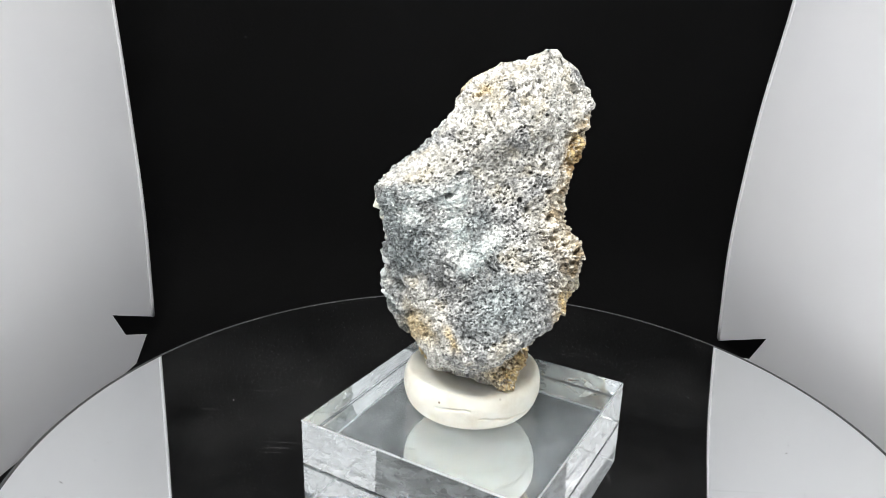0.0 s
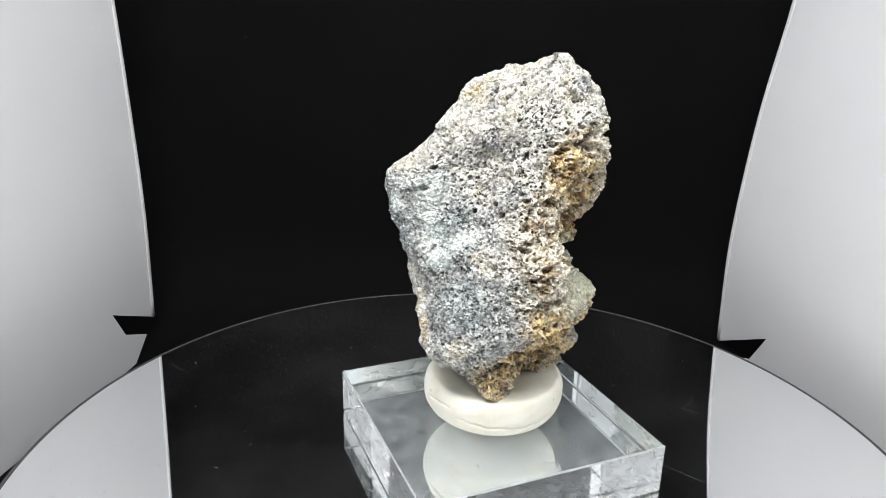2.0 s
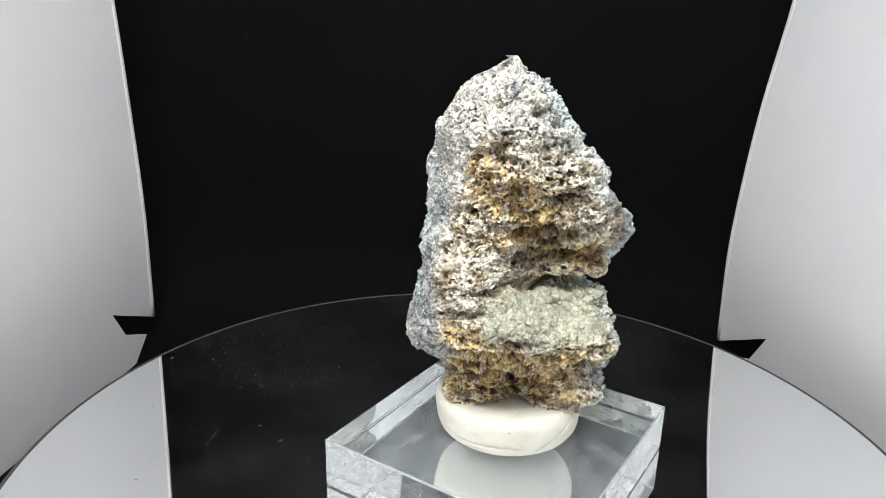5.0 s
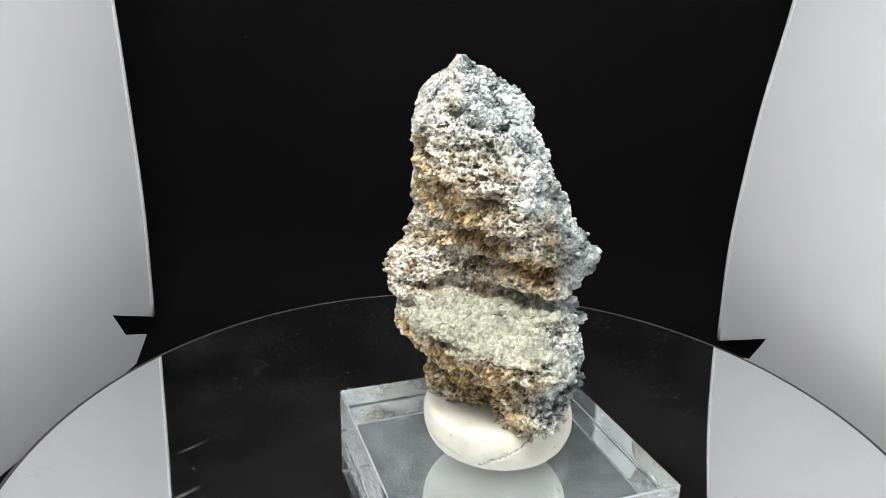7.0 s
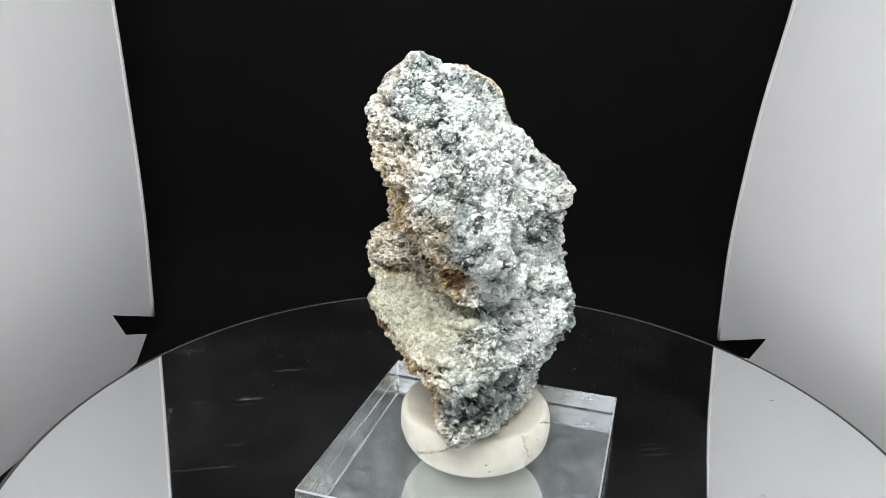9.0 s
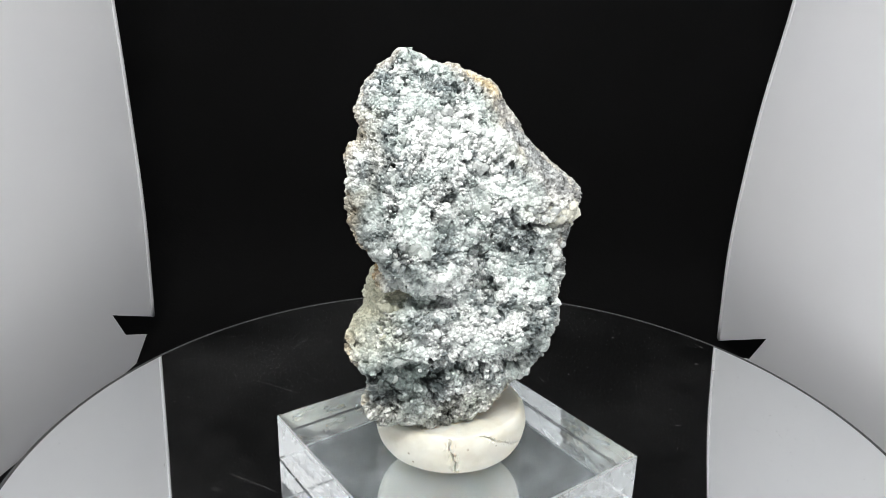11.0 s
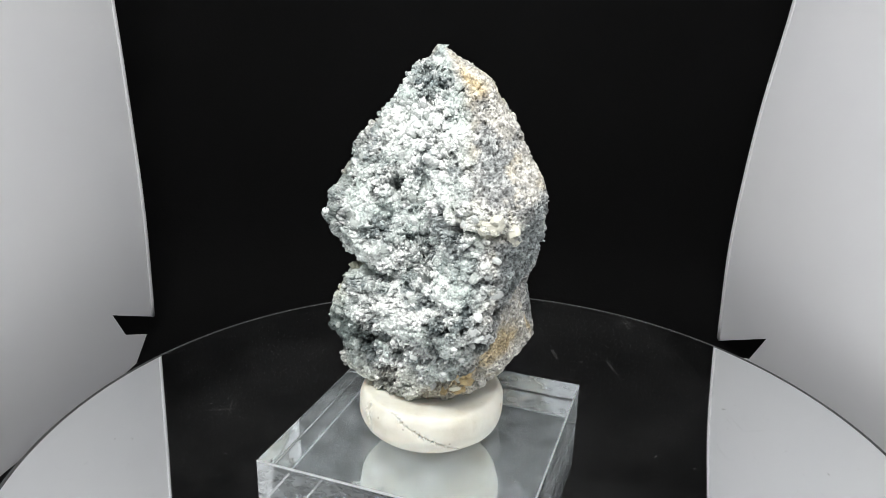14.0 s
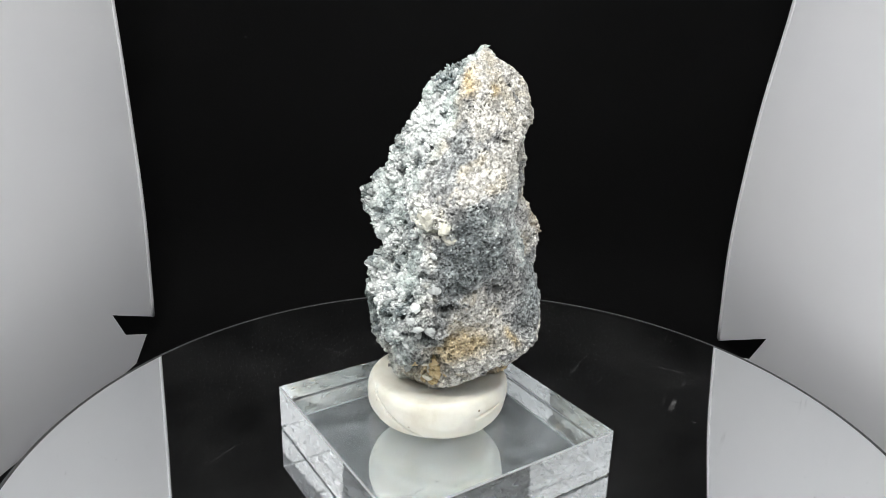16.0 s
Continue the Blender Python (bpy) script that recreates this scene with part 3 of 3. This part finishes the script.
    N /= np.maximum(np.linalg.norm(N, axis=-1, keepdims=True), 1e-9)
    # fine relief, on the broken surface
    m2, m3 = fbm(p * 5.0, 4, 211, hash_fine), fbm(p * 17, 3, 221, hash_fine)
    f1, f2, who, ftilt = grains(p * 4.0, 3)
    g1, g2, gwho, gtilt = grains(p * 8.5, 31)
    h1, h2, hwho, htilt = grains(p * 17.0, 57)
    k1, k2, kwho, ktilt = grains(p * 27.0, 83)
    fine = fbm(p * 12, 3, 71, hash_fine)
    gap_g, gap_h = 1 - step(g2 - g1, 0.0, 0.20), 1 - step(h2 - h1, 0.0, 0.24)
    d = (0.05 * druse + 0.05 * brown + 0.03 * face) * (who - 0.5)
    # crystals with flat tilted faces and open joints
    d += druse * (0.10 * (0.5 - f1) * (0.3 + 1.1 * who) + 0.06 * ftilt - 0.010 * (1 - step(f2 - f1, 0.0, 0.14)) + (0.28 + 0.72 * rough) * (0.065 * gtilt + 0.04 * (gwho - 0.5) + 0.05 * (0.5 - g1) - 0.022 * gap_g) + rough * (0.028 * htilt + 0.022 * (hwho - 0.5) - 0.010 * gap_h))
    d += pale * (0.04 * (0.5 - f1) + 0.04 * ftilt + 0.03 * gtilt + 0.012 * (gwho - 0.5) - 0.008 * gap_g + 0.006 * htilt)
    d += brown * (0.05 * (0.5 - g1) + 0.03 * fine + 0.008 * htilt)
    d += face * (0.05 * (0.5 - f1) + 0.02 * (0.5 - g1) + 0.025 * fine + (0.9 - 0.6 * porous) * (0.012 * (hwho - 0.5) + 0.012 * htilt - 0.010 * gap_h + 0.006 * (kwho - 0.5)) + 0.008 * ktilt)
    # lace of small open holes in the porous parts
    holes = np.clip(face * (0.60 + 0.40 * porous) + brown + 0.3 * druse * rough, 0, 1) * (1 - 0.7 * np.clip(quartz, 0, 1))
    bent = p + 0.030 * np.stack([fbm(p * 9.0, 2, 811 + k, hash_fine) for k in range(3)], 1)
    l1, l2, lwho, ltilt = grains(bent * 14.5 + 1.7, 117)
    pit = (1 - step(l1 / (0.20 + 0.24 * lwho), 0.80, 1.12)) * step(m2 + 0.5 * brown, -0.30, 0.02)
    small = (1 - step(h1 / (0.20 + 0.12 * hwho), 0.75, 1.2)) * (hwho > 0.5)
    d -= holes * (0.095 * pit * (lwho > 0.10) + 0.045 * small)
    c1, c2, cwho, ctilt = grains(bent * np.array([4.0, 4.0, 8.5]) + 7.7, 131)
    slit = (1 - step(c1 / (0.20 + 0.22 * cwho), 0.55, 1.1)) * (cwho > 0.5)
    d -= (brown * 0.17 + 0.04 * face * porous) * slit
    # thin leaves of the foot, open between
    leaf = (zw * 3.4 + 0.9 * wob + 0.25 * m2) % 1.0
    d -= brown * (1 - step(zw, 3.0, 3.5)) * 0.13 * step(leaf, 0.52, 0.66) * (1 - step(leaf, 0.86, 0.98)) * step(m1 + 0.6 * m2, -0.25, 0.1)
    for a, zc, rad in PORES:
        d -= 0.18 * np.exp(-((((th - a + 180) % 360 - 180) * 0.028 / (0.8 * rad + 0.012 * m2)) ** 2 + ((z - zc) / (0.75 * rad)) ** 2) ** 2)
    # larger scattered vesicles
    s1, s2, swho, stilt = grains(bent * 4.2 + 3.1, 91)
    ves = np.clip(1 - s1 / (0.07 + 0.17 * swho), 0, 1) * (swho > 0.62)
    d -= np.clip(face * porous + brown, 0, 1) * 0.15 * np.minimum(ves * 2.2, 1)
    p2 = p + N.reshape(-1, 3) * (d * tip)[:, None]

    # colours, by mineral, with the shade of gaps and caves painted in
    def col(*c):
        return np.array(c)[None]

    def lerp(a, b, w):
        return a + (b - a) * w[:, None]

    grey = lerp(col(0.275, 0.28, 0.275), col(0.585, 0.585, 0.565), step(m2 + 0.6 * m3, -0.35, 0.35))
    grey = lerp(grey, grey * col(0.66, 0.735, 0.76), np.clip(blue, 0, 0.9))
    cream = lerp(col(0.40, 0.39, 0.35), col(0.78, 0.77, 0.72), step(m3 + 0.7 * m2, -0.42, 0.42))
    cream = lerp(cream, col(0.64, 0.57, 0.42), 0.36 * step(fbm(p * 3.4, 3, 733, hash_fine), 0.05, 0.3))
    c_face = lerp(grey, cream, porous)
    c_face = lerp(c_face, lerp(col(0.45, 0.51, 0.50), col(0.72, 0.75, 0.72), step(m3 + 0.6 * m2, -0.35, 0.35)), np.clip(quartz, 0, 0.85))
    rust = sum(spot(tw, zw, *s) for s in ((-60, 2.2, 16, 0.4), (-133, 3.0, 9, 0.2), (-108, 3.2, 6, 0.15), (-161, 7.6, 8, 0.25), (-149, 2.9, 11, 0.28), (-162, 2.35, 15, 0.32), (-143, 3.15, 8, 0.22), (-132, 7.4, 7, 0.12)))
    c_face = lerp(c_face, lerp(col(0.38, 0.27, 0.11), col(0.72, 0.57, 0.30), step(m3 + m2, -0.4, 0.4)), np.clip(rust * 0.8 + 0.4 * rust * m2, 0, 0.75))
    # near-black in the hollowed pockets: shade painted into the colour
    pocket_shade = sum(spot(tw, zw, *s) for s in ((-154, 3.95, 9, 0.16), (-165, 3.35, 10, 0.20), (-168, 2.65, 14, 0.18), (-148, 4.45, 6, 0.14)))
    c_face = lerp(c_face, lerp(col(0.05, 0.065, 0.065), col(0.22, 0.25, 0.25), step(m3, -0.2, 0.4)), np.clip(pocket_shade * (1 + 1.2 * m2), 0, 0.85))
    tan = lerp(col(0.34, 0.27, 0.17), col(0.82, 0.77, 0.65), step(m2 + 0.5 * m3, -0.35, 0.25))
    ochre_w = sum(spot(tw, zw, *s) for s in ((-25, 6.35, 13, 0.42), (-2, 6.2, 16, 0.30), (20, 5.9, 18, 0.30), (16, 5.25, 22, 0.22), (56, 4.95, 18, 0.36), (-22, 3.6, 16, 0.3), (0, 2.7, 45, 0.6), (40, 2.8, 30, 0.45), (-50, 2.5, 18, 0.4)))
    ochre = lerp(col(0.25, 0.15, 0.055), col(0.78, 0.585, 0.27), step(m2 + 0.7 * m3, -0.4, 0.35))
    ochre = lerp(ochre, col(0.82, 0.76, 0.63), 0.8 * step(fbm(p * 7.5, 3, 747, hash_fine), 0.12, 0.26))
    c_brown = lerp(tan, ochre, np.clip(1.35 * ochre_w * (1 + 0.9 * m2) + (0.5 + 0.9 * m2) * (1 - step(zw, 3.1, 3.5)), 0, 0.92))
    # reddish-brown of the caves, darkened further to paint in their shade
    umber_shade = spot(tw, zw, 24, 5.34, 12, 0.13) + spot(tw, zw, 45, 4.88, 12, 0.14) + 0.8 * spot(tw, zw, 66, 4.85, 7, 0.2) + 0.7 * spot(tw, zw, 12, 3.55, 10, 0.1) + 0.7 * spot(tw, zw, -10, 2.45, 14, 0.2) + 0.6 * spot(tw, zw, 30, 2.35, 9, 0.16)
    c_brown = lerp(c_brown, lerp(col(0.13, 0.06, 0.022), col(0.42, 0.25, 0.10), step(m3, -0.3, 0.4)), np.clip(1.3 * umber_shade, 0, 0.9))
    c_pale = lerp(col(0.30, 0.31, 0.235), col(0.51, 0.51, 0.39), step(m3 + 0.7 * m2, -0.4, 0.4))
    c_dr = lerp(col(0.32, 0.36, 0.35), col(0.82, 0.845, 0.825), step(1.0 * m1 + 0.8 * m2 + 0.5 * m3 + 0.75 * white + 0.45 * (gwho - 0.5), -0.42, 0.34))
    c_dr = lerp(c_dr, lerp(col(0.47, 0.54, 0.51), col(0.72, 0.78, 0.75), step(m2, -0.3, 0.3)), 0.75 * (1 - rough) * (1 - 0.5 * white))
    # gaps between the crystals: their shade painted in as dark grey-green
    gap_shade = step(fbm(p * 3.0, 4, 401, hash_fine) + 0.30 * m3 - 0.36 * white, 0.03, 0.17)
    c_dr = lerp(c_dr, lerp(col(0.06, 0.085, 0.09), col(0.30, 0.345, 0.345), step(m3, -0.3, 0.3)), np.clip(gap_shade * (0.35 + 0.65 * rough) + 0.8 * cleft * rough * (1 - 0.7 * white), 0, 1) * 0.85)
    # dark green crystal patches; spots over hollows also hold painted shade
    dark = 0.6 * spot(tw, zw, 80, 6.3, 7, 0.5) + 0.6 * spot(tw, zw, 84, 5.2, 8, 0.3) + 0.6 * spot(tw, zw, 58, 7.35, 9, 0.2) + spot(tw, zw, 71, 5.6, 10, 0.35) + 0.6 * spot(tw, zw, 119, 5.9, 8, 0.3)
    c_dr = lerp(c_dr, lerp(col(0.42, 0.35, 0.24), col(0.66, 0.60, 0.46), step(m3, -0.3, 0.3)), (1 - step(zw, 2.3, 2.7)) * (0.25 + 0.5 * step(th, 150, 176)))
    dark = dark + 1.2 * spot(tw, zw, 86, 2.8, 9, 0.3) + 1.2 * spot(tw, zw, 90, 3.1, 13, 0.3) + 0.9 * pocket_shade + 1.5 * spot(tw, zw, 99, 3.15, 13, 0.34) + 0.7 * spot(tw, zw, 168, 3.4, 8, 0.5) + 0.8 * spot(tw, zw, 178, 2.45, 12, 0.22)
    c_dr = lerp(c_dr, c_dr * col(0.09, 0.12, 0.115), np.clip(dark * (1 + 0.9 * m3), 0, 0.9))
    knobs = spot(tw, zw, -163, 5.55, 9, 0.2) + 0.4 * spot(tw, zw, 180, 5.6, 10, 0.16)
    c_dr = lerp(c_dr, col(0.88, 0.875, 0.79), np.clip(knobs, 0, 0.8))
    c_face = lerp(c_face, col(0.88, 0.875, 0.79), np.clip(knobs, 0, 0.8))
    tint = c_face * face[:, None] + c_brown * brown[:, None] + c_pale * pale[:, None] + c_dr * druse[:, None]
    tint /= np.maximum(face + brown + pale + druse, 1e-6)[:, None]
    # single grains of a lighter or darker mineral
    grain = np.where(kwho < 0.25, 0.24 + kwho, 0.85 + 0.33 * kwho) * np.where(hwho < 0.18, 0.50, 0.82 + 0.36 * hwho)
    calm = np.clip(1 - 0.6 * np.clip(quartz, 0, 1), 0.1, 1)
    tint *= 0.86 * grain[:, None] ** (0.95 * face * calm * (1 - 0.6 * porous) + (0.62 - 0.25 * np.clip(ochre_w, 0, 1)) * brown + 0.50 * druse * (0.35 + 0.65 * rough) * (1 - 0.45 * white) + 0.14 * pale)[:, None]
    gloss = np.clip(0.9 * druse + 0.75 * pale + 0.45 * face * (1 - porous) + 0.3 * quartz, 0, 1) * (0.45 + 0.55 * gwho)
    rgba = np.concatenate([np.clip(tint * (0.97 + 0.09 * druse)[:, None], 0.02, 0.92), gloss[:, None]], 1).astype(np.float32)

    idx = np.arange(n_th * n_z).reshape(n_z, n_th)
    nx = np.roll(idx, -1, 1)
    quads = np.stack([idx[:-1], nx[:-1], nx[1:], idx[1:]], -1).reshape(-1, 4)
    me = bpy.data.meshes.new("rock_body")
    me.vertices.add(len(p2))
    me.vertices.foreach_set("co", (p2 / 100).astype(np.float32).ravel())
    loops = np.concatenate([quads.ravel(), idx[-1], idx[0][::-1]])
    starts = np.concatenate([np.arange(0, quads.size, 4), [quads.size, quads.size + n_th]])
    me.loops.add(len(loops))
    me.loops.foreach_set("vertex_index", loops.astype(np.int32))
    me.polygons.add(len(starts))
    me.polygons.foreach_set("loop_start", starts.astype(np.int32))
    me.polygons.foreach_set("loop_total", np.concatenate([np.full(len(quads), 4), [n_th, n_th]]).astype(np.int32))
    me.update(calc_edges=True)
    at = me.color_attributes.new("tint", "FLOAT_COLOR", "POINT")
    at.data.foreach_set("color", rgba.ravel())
    me.materials.append(ROCK)
    root = tagged(new("mineral_specimen"), "rugged grey and ochre rock with white crystals, upright in putty", "mineral specimen")
    body = new("rock_body", me)
    body.parent = root
    tagged(body, "porous grey and ochre rock with crystal crust")
    return root, p2.reshape(n_z, n_th, 3) / 100, grid_normals(p2.reshape(n_z, n_th, 3)), rgba.reshape(n_z, n_th, 4)


SPECIMEN, SKIN, SKIN_N, SKIN_TINT = mineral()


def skin_at(angle, height):
    """The place on the rock's skin nearest an angle (degrees) and height (cm), and the way out."""
    j = int(round((angle % 360) / 360 * SKIN.shape[1])) % SKIN.shape[1]
    i = int(np.abs(SKIN[:, j, 2] - height / 100).argmin())
    n = SKIN_N[max(i - 6, 0):i + 7, max(j - 6, 0):j + 7].reshape(-1, 3).mean(0)
    return Vector(SKIN[i, j]), Vector(n / np.linalg.norm(n))


def crystal_mesh(rng, mat, long, blunt):
    """A stubby, worn, intergrown crystal: the hull of two or three jittered knobs, flat-faced."""
    bm = bmesh.new()
    for knob in range(rng.choice((1, 2, 2, 3))):
        cx, cy, sc = (0, 0, 1.0) if knob == 0 else (rng.uniform(-0.6, 0.6), rng.uniform(-0.6, 0.6), rng.uniform(0.5, 0.75))
        own = []
        for ring, z, r in ((7, -0.5, 0.8), (7, 0.1, 1.0), (6, 0.55 * long, 0.5 + 0.5 * blunt), (4, 0.95 * long, 0.55 * blunt)):
            for k in range(ring):
                a = 2 * math.pi * (k + 0.6 * rng.random()) / ring
                q = sc * r * rng.uniform(0.72, 1.12)
                own.append(bm.verts.new((cx + q * math.cos(a), cy + q * math.sin(a), sc * (z + rng.uniform(-0.16, 0.16)))))
        hull = bmesh.ops.convex_hull(bm, input=own)
        dead = set(g for g in hull["geom_interior"] if isinstance(g, bmesh.types.BMVert))
        bmesh.ops.delete(bm, geom=list(dead), context="VERTS")
    bmesh.ops.recalc_face_normals(bm, faces=bm.faces)
    me = bpy.data.meshes.new("crystal")
    bm.to_mesh(me)
    bm.free()
    me.materials.append(mat)
    return me


WHITE_X = mat_crystal("white_crystal", (0.60, 0.63, 0.615), 0.24)
GLASSY_X = mat_crystal("glassy_grey_crystal", (0.56, 0.61, 0.58), 0.14)
GLASSY_X.node_tree.nodes["Principled BSDF"].inputs["Transmission Weight"].default_value = 0.35
CREAM_X = mat_crystal("cream_crystal", (0.64, 0.63, 0.54), 0.34)
TAN_X = mat_crystal("tan_crystal", (0.50, 0.38, 0.19), 0.45)
PALE_X = mat_crystal("pale_green_crystal", (0.43, 0.435, 0.345), 0.22)


def crystals():
    rng = random.Random(7)
    # (count, angle from, to, height from, to, size from, to in mm, material, length, bluntness)
    beds = [(84, 84, 186, 2.3, 7.8, 0.4, 0.9, WHITE_X, 0.8, 0.75), (40, 120, 170, 6.3, 7.3, 0.5, 1.1, WHITE_X, 0.8, 0.8),
            (30, 42, 78, 7.0, 7.9, 0.4, 0.8, WHITE_X, 0.8, 0.8), (36, 10, 84, 3.70, 4.28, 0.3, 0.7, PALE_X, 1.2, 0.5), (22, 40, 84, 4.08, 4.30, 0.5, 0.95, PALE_X, 1.5, 0.4),
            (15, -171, -154, 5.32, 5.72, 0.8, 1.45, CREAM_X, 0.75, 0.95), (8, 174, 188, 5.42, 5.75, 0.6, 1.2, WHITE_X, 0.75, 0.9),
            (38, 82, 186, 2.8, 7.5, 0.7, 1.3, GLASSY_X, 0.6, 0.95), (8, 84, 104, 4.6, 5.3, 0.9, 1.4, GLASSY_X, 0.7, 0.95),
            (10, -178, -148, 2.1, 2.7, 0.8, 1.5, CREAM_X, 0.6, 0.9), (14, -180, -140, 2.0, 2.75, 0.7, 1.4, TAN_X, 0.6, 0.9), (16, -176, -158, 3.4, 5.0, 0.6, 1.2, WHITE_X, 0.6, 0.85)]
    for count, a0, a1, z0, z1, s0, s1, mat, long, blunt in beds:
        shapes = [crystal_mesh(rng, mat, long, blunt) for _ in range(5)]
        for _ in range(count):
            at, out = skin_at(rng.uniform(a0, a1), rng.uniform(z0, z1))
            size = rng.uniform(s0, s1) / 1000
            lean = Vector((rng.gauss(0, 0.35), rng.gauss(0, 0.35), rng.gauss(0, 0.35)))
            ob = new("crystal", rng.choice(shapes))
            ob.parent = SPECIMEN
            turn = (out + lean).to_track_quat("Z", "Y").to_matrix().to_4x4()
            ob.matrix_local = Matrix.Translation(at - out * size * 0.30) @ turn @ pose(0, 0, 0, 0, 0, rng.uniform(0, 360)) @ Matrix.Diagonal((size, size * rng.uniform(0.8, 1.2), size, 1))


crystals()


def mat_grains():
    m, nt, b = material("crystal_grain")
    at = nt.nodes.new("ShaderNodeAttribute")
    at.attribute_name = "tint"
    nt.links.new(at.outputs["Color"], b.inputs["Base Color"])
    b.inputs["Roughness"].default_value = 0.32
    return m


def crystal_grains():
    """Sugary grains too small to tell apart, strewn over the crystal-covered sides."""
    rng = np.random.default_rng(11)
    gold = (1 + 5**0.5) / 2
    ico = np.array([(-1, gold, 0), (1, gold, 0), (-1, -gold, 0), (1, -gold, 0), (0, -1, gold), (0, 1, gold), (0, -1, -gold), (0, 1, -gold), (gold, 0, -1), (gold, 0, 1), (-gold, 0, -1), (-gold, 0, 1)]) / 1.9
    tri = np.array([(0, 11, 5), (0, 5, 1), (0, 1, 7), (0, 7, 10), (0, 10, 11), (1, 5, 9), (5, 11, 4), (11, 10, 2), (10, 7, 6), (7, 1, 8), (3, 9, 4), (3, 4, 2), (3, 2, 6), (3, 6, 8), (3, 8, 9), (4, 9, 5), (2, 4, 11), (6, 2, 10), (8, 6, 7), (9, 8, 1)])
    beds = [(3000, 78, 188, 2.1, 7.9, 0.14, 0.40), (700, 40, 80, 7.0, 8.0, 0.14, 0.36), (900, -172, -45, 2.4, 7.9, 0.10, 0.24), (500, -165, -120, 4.3, 6.0, 0.12, 0.30)]
    vs, fs, cs, base = [], [], [], 0
    for count, a0, a1, z0, z1, s0, s1 in beds:
        j = (np.round((rng.uniform(a0, a1, count) % 360) / 360 * SKIN.shape[1]).astype(int)) % SKIN.shape[1]
        zs = rng.uniform(z0, z1, count) / 100
        i = np.array([np.abs(SKIN[:, jj, 2] - zz).argmin() for jj, zz in zip(j, zs)])
        at, size = SKIN[i, j], rng.uniform(s0, s1, count) / 1000
        shape = ico[None] * rng.uniform(0.6, 1.15, (count, 12, 1)) * rng.uniform(0.7, 1.25, (count, 1, 3))
        v = at[:, None] + shape * size[:, None, None]
        vs.append(v.reshape(-1, 3))
        tint = SKIN_TINT[i, j].copy()
        tint[:, :3] = np.clip(tint[:, :3] * rng.uniform(0.75, 1.5, (count, 1)), 0.02, 0.9)
        cs.append(np.repeat(tint, 12, 0))
        fs.append((tri[None] + base + 12 * np.arange(count)[:, None, None]).reshape(-1, 3))
        base += 12 * count
    v, f = np.concatenate(vs), np.concatenate(fs)
    me = bpy.data.meshes.new("crystal_crust")
    me.vertices.add(len(v))
    me.vertices.foreach_set("co", v.astype(np.float32).ravel())
    me.loops.add(f.size)
    me.loops.foreach_set("vertex_index", f.ravel().astype(np.int32))
    me.polygons.add(len(f))
    me.polygons.foreach_set("loop_start", np.arange(0, f.size, 3).astype(np.int32))
    me.polygons.foreach_set("loop_total", np.full(len(f), 3, np.int32))
    me.update(calc_edges=True)
    me.color_attributes.new("tint", "FLOAT_COLOR", "POINT").data.foreach_set("color", np.concatenate(cs).astype(np.float32).ravel())
    me.materials.append(mat_grains())
    ob = new("crystal_crust", me)
    ob.parent = SPECIMEN
    tagged(ob, "sugary white crystal grains", kind="stuff")


crystal_grains()


def dust(parent, count, place, seed):
    """Specks and short fibres lying on a surface, as one strewn layer."""
    rng = random.Random(seed)
    verts, faces = [], []
    for _ in range(count):
        x, y, z = place(rng)
        a, w = rng.uniform(0, math.pi), rng.uniform(0.00004, 0.00011)
        l = w * (rng.uniform(3, 8) if rng.random() < 0.12 else rng.uniform(0.8, 1.8))
        u, v = Vector((math.cos(a), math.sin(a), 0)), Vector((-math.sin(a), math.cos(a), 0))
        o, n = Vector((x, y, z)), len(verts)
        verts += [o + u * l, o + v * w, o - u * l, o - v * w, o + Vector((0, 0, w * 0.8))]
        faces += [(n, n + 1, n + 4), (n + 1, n + 2, n + 4), (n + 2, n + 3, n + 4), (n + 3, n, n + 4)]
    ob = new("dust", mesh_from("dust", verts, faces, DUST))
    ob.parent = parent
    return tagged(ob, "specks of pale dust and lint", kind="stuff")


def on_disc(rng):
    while True:
        x, y = rng.uniform(-DISC_R, DISC_R), rng.uniform(-DISC_R, DISC_R)
        if math.hypot(x, y) < DISC_R - 0.004 and max(abs(x - BASE_X), abs(y - BASE_Y)) > 0.037:
            return x, y, 0.00003


def on_block(rng):
    while True:
        p = pose(BASE_X, BASE_Y, 0, 0, 0, BASE_TURN) @ Vector((rng.uniform(-0.023, 0.023), rng.uniform(-0.023, 0.023), 0))
        if math.hypot(p.x - PUTTY_C[0], p.y - PUTTY_C[1]) > PUTTY_R + 0.001:
            return p.x, p.y, BASE_TOP + 0.00002


DUST = mat_plain("pale_dust", (0.26, 0.26, 0.25), 0.9)
dust(TABLE, 240, on_disc, 3)
dust(BLOCK, 60, on_block, 5)


def motions():
    rows = [(k * 0.5, pose(0, 0, 0, 0, 0, SPIN * k * 0.5)) for k in range(33)]
    for thing in (TABLE, BLOCK, PUTTY_DISC, SPECIMEN):
        walk(thing, rows)


motions()
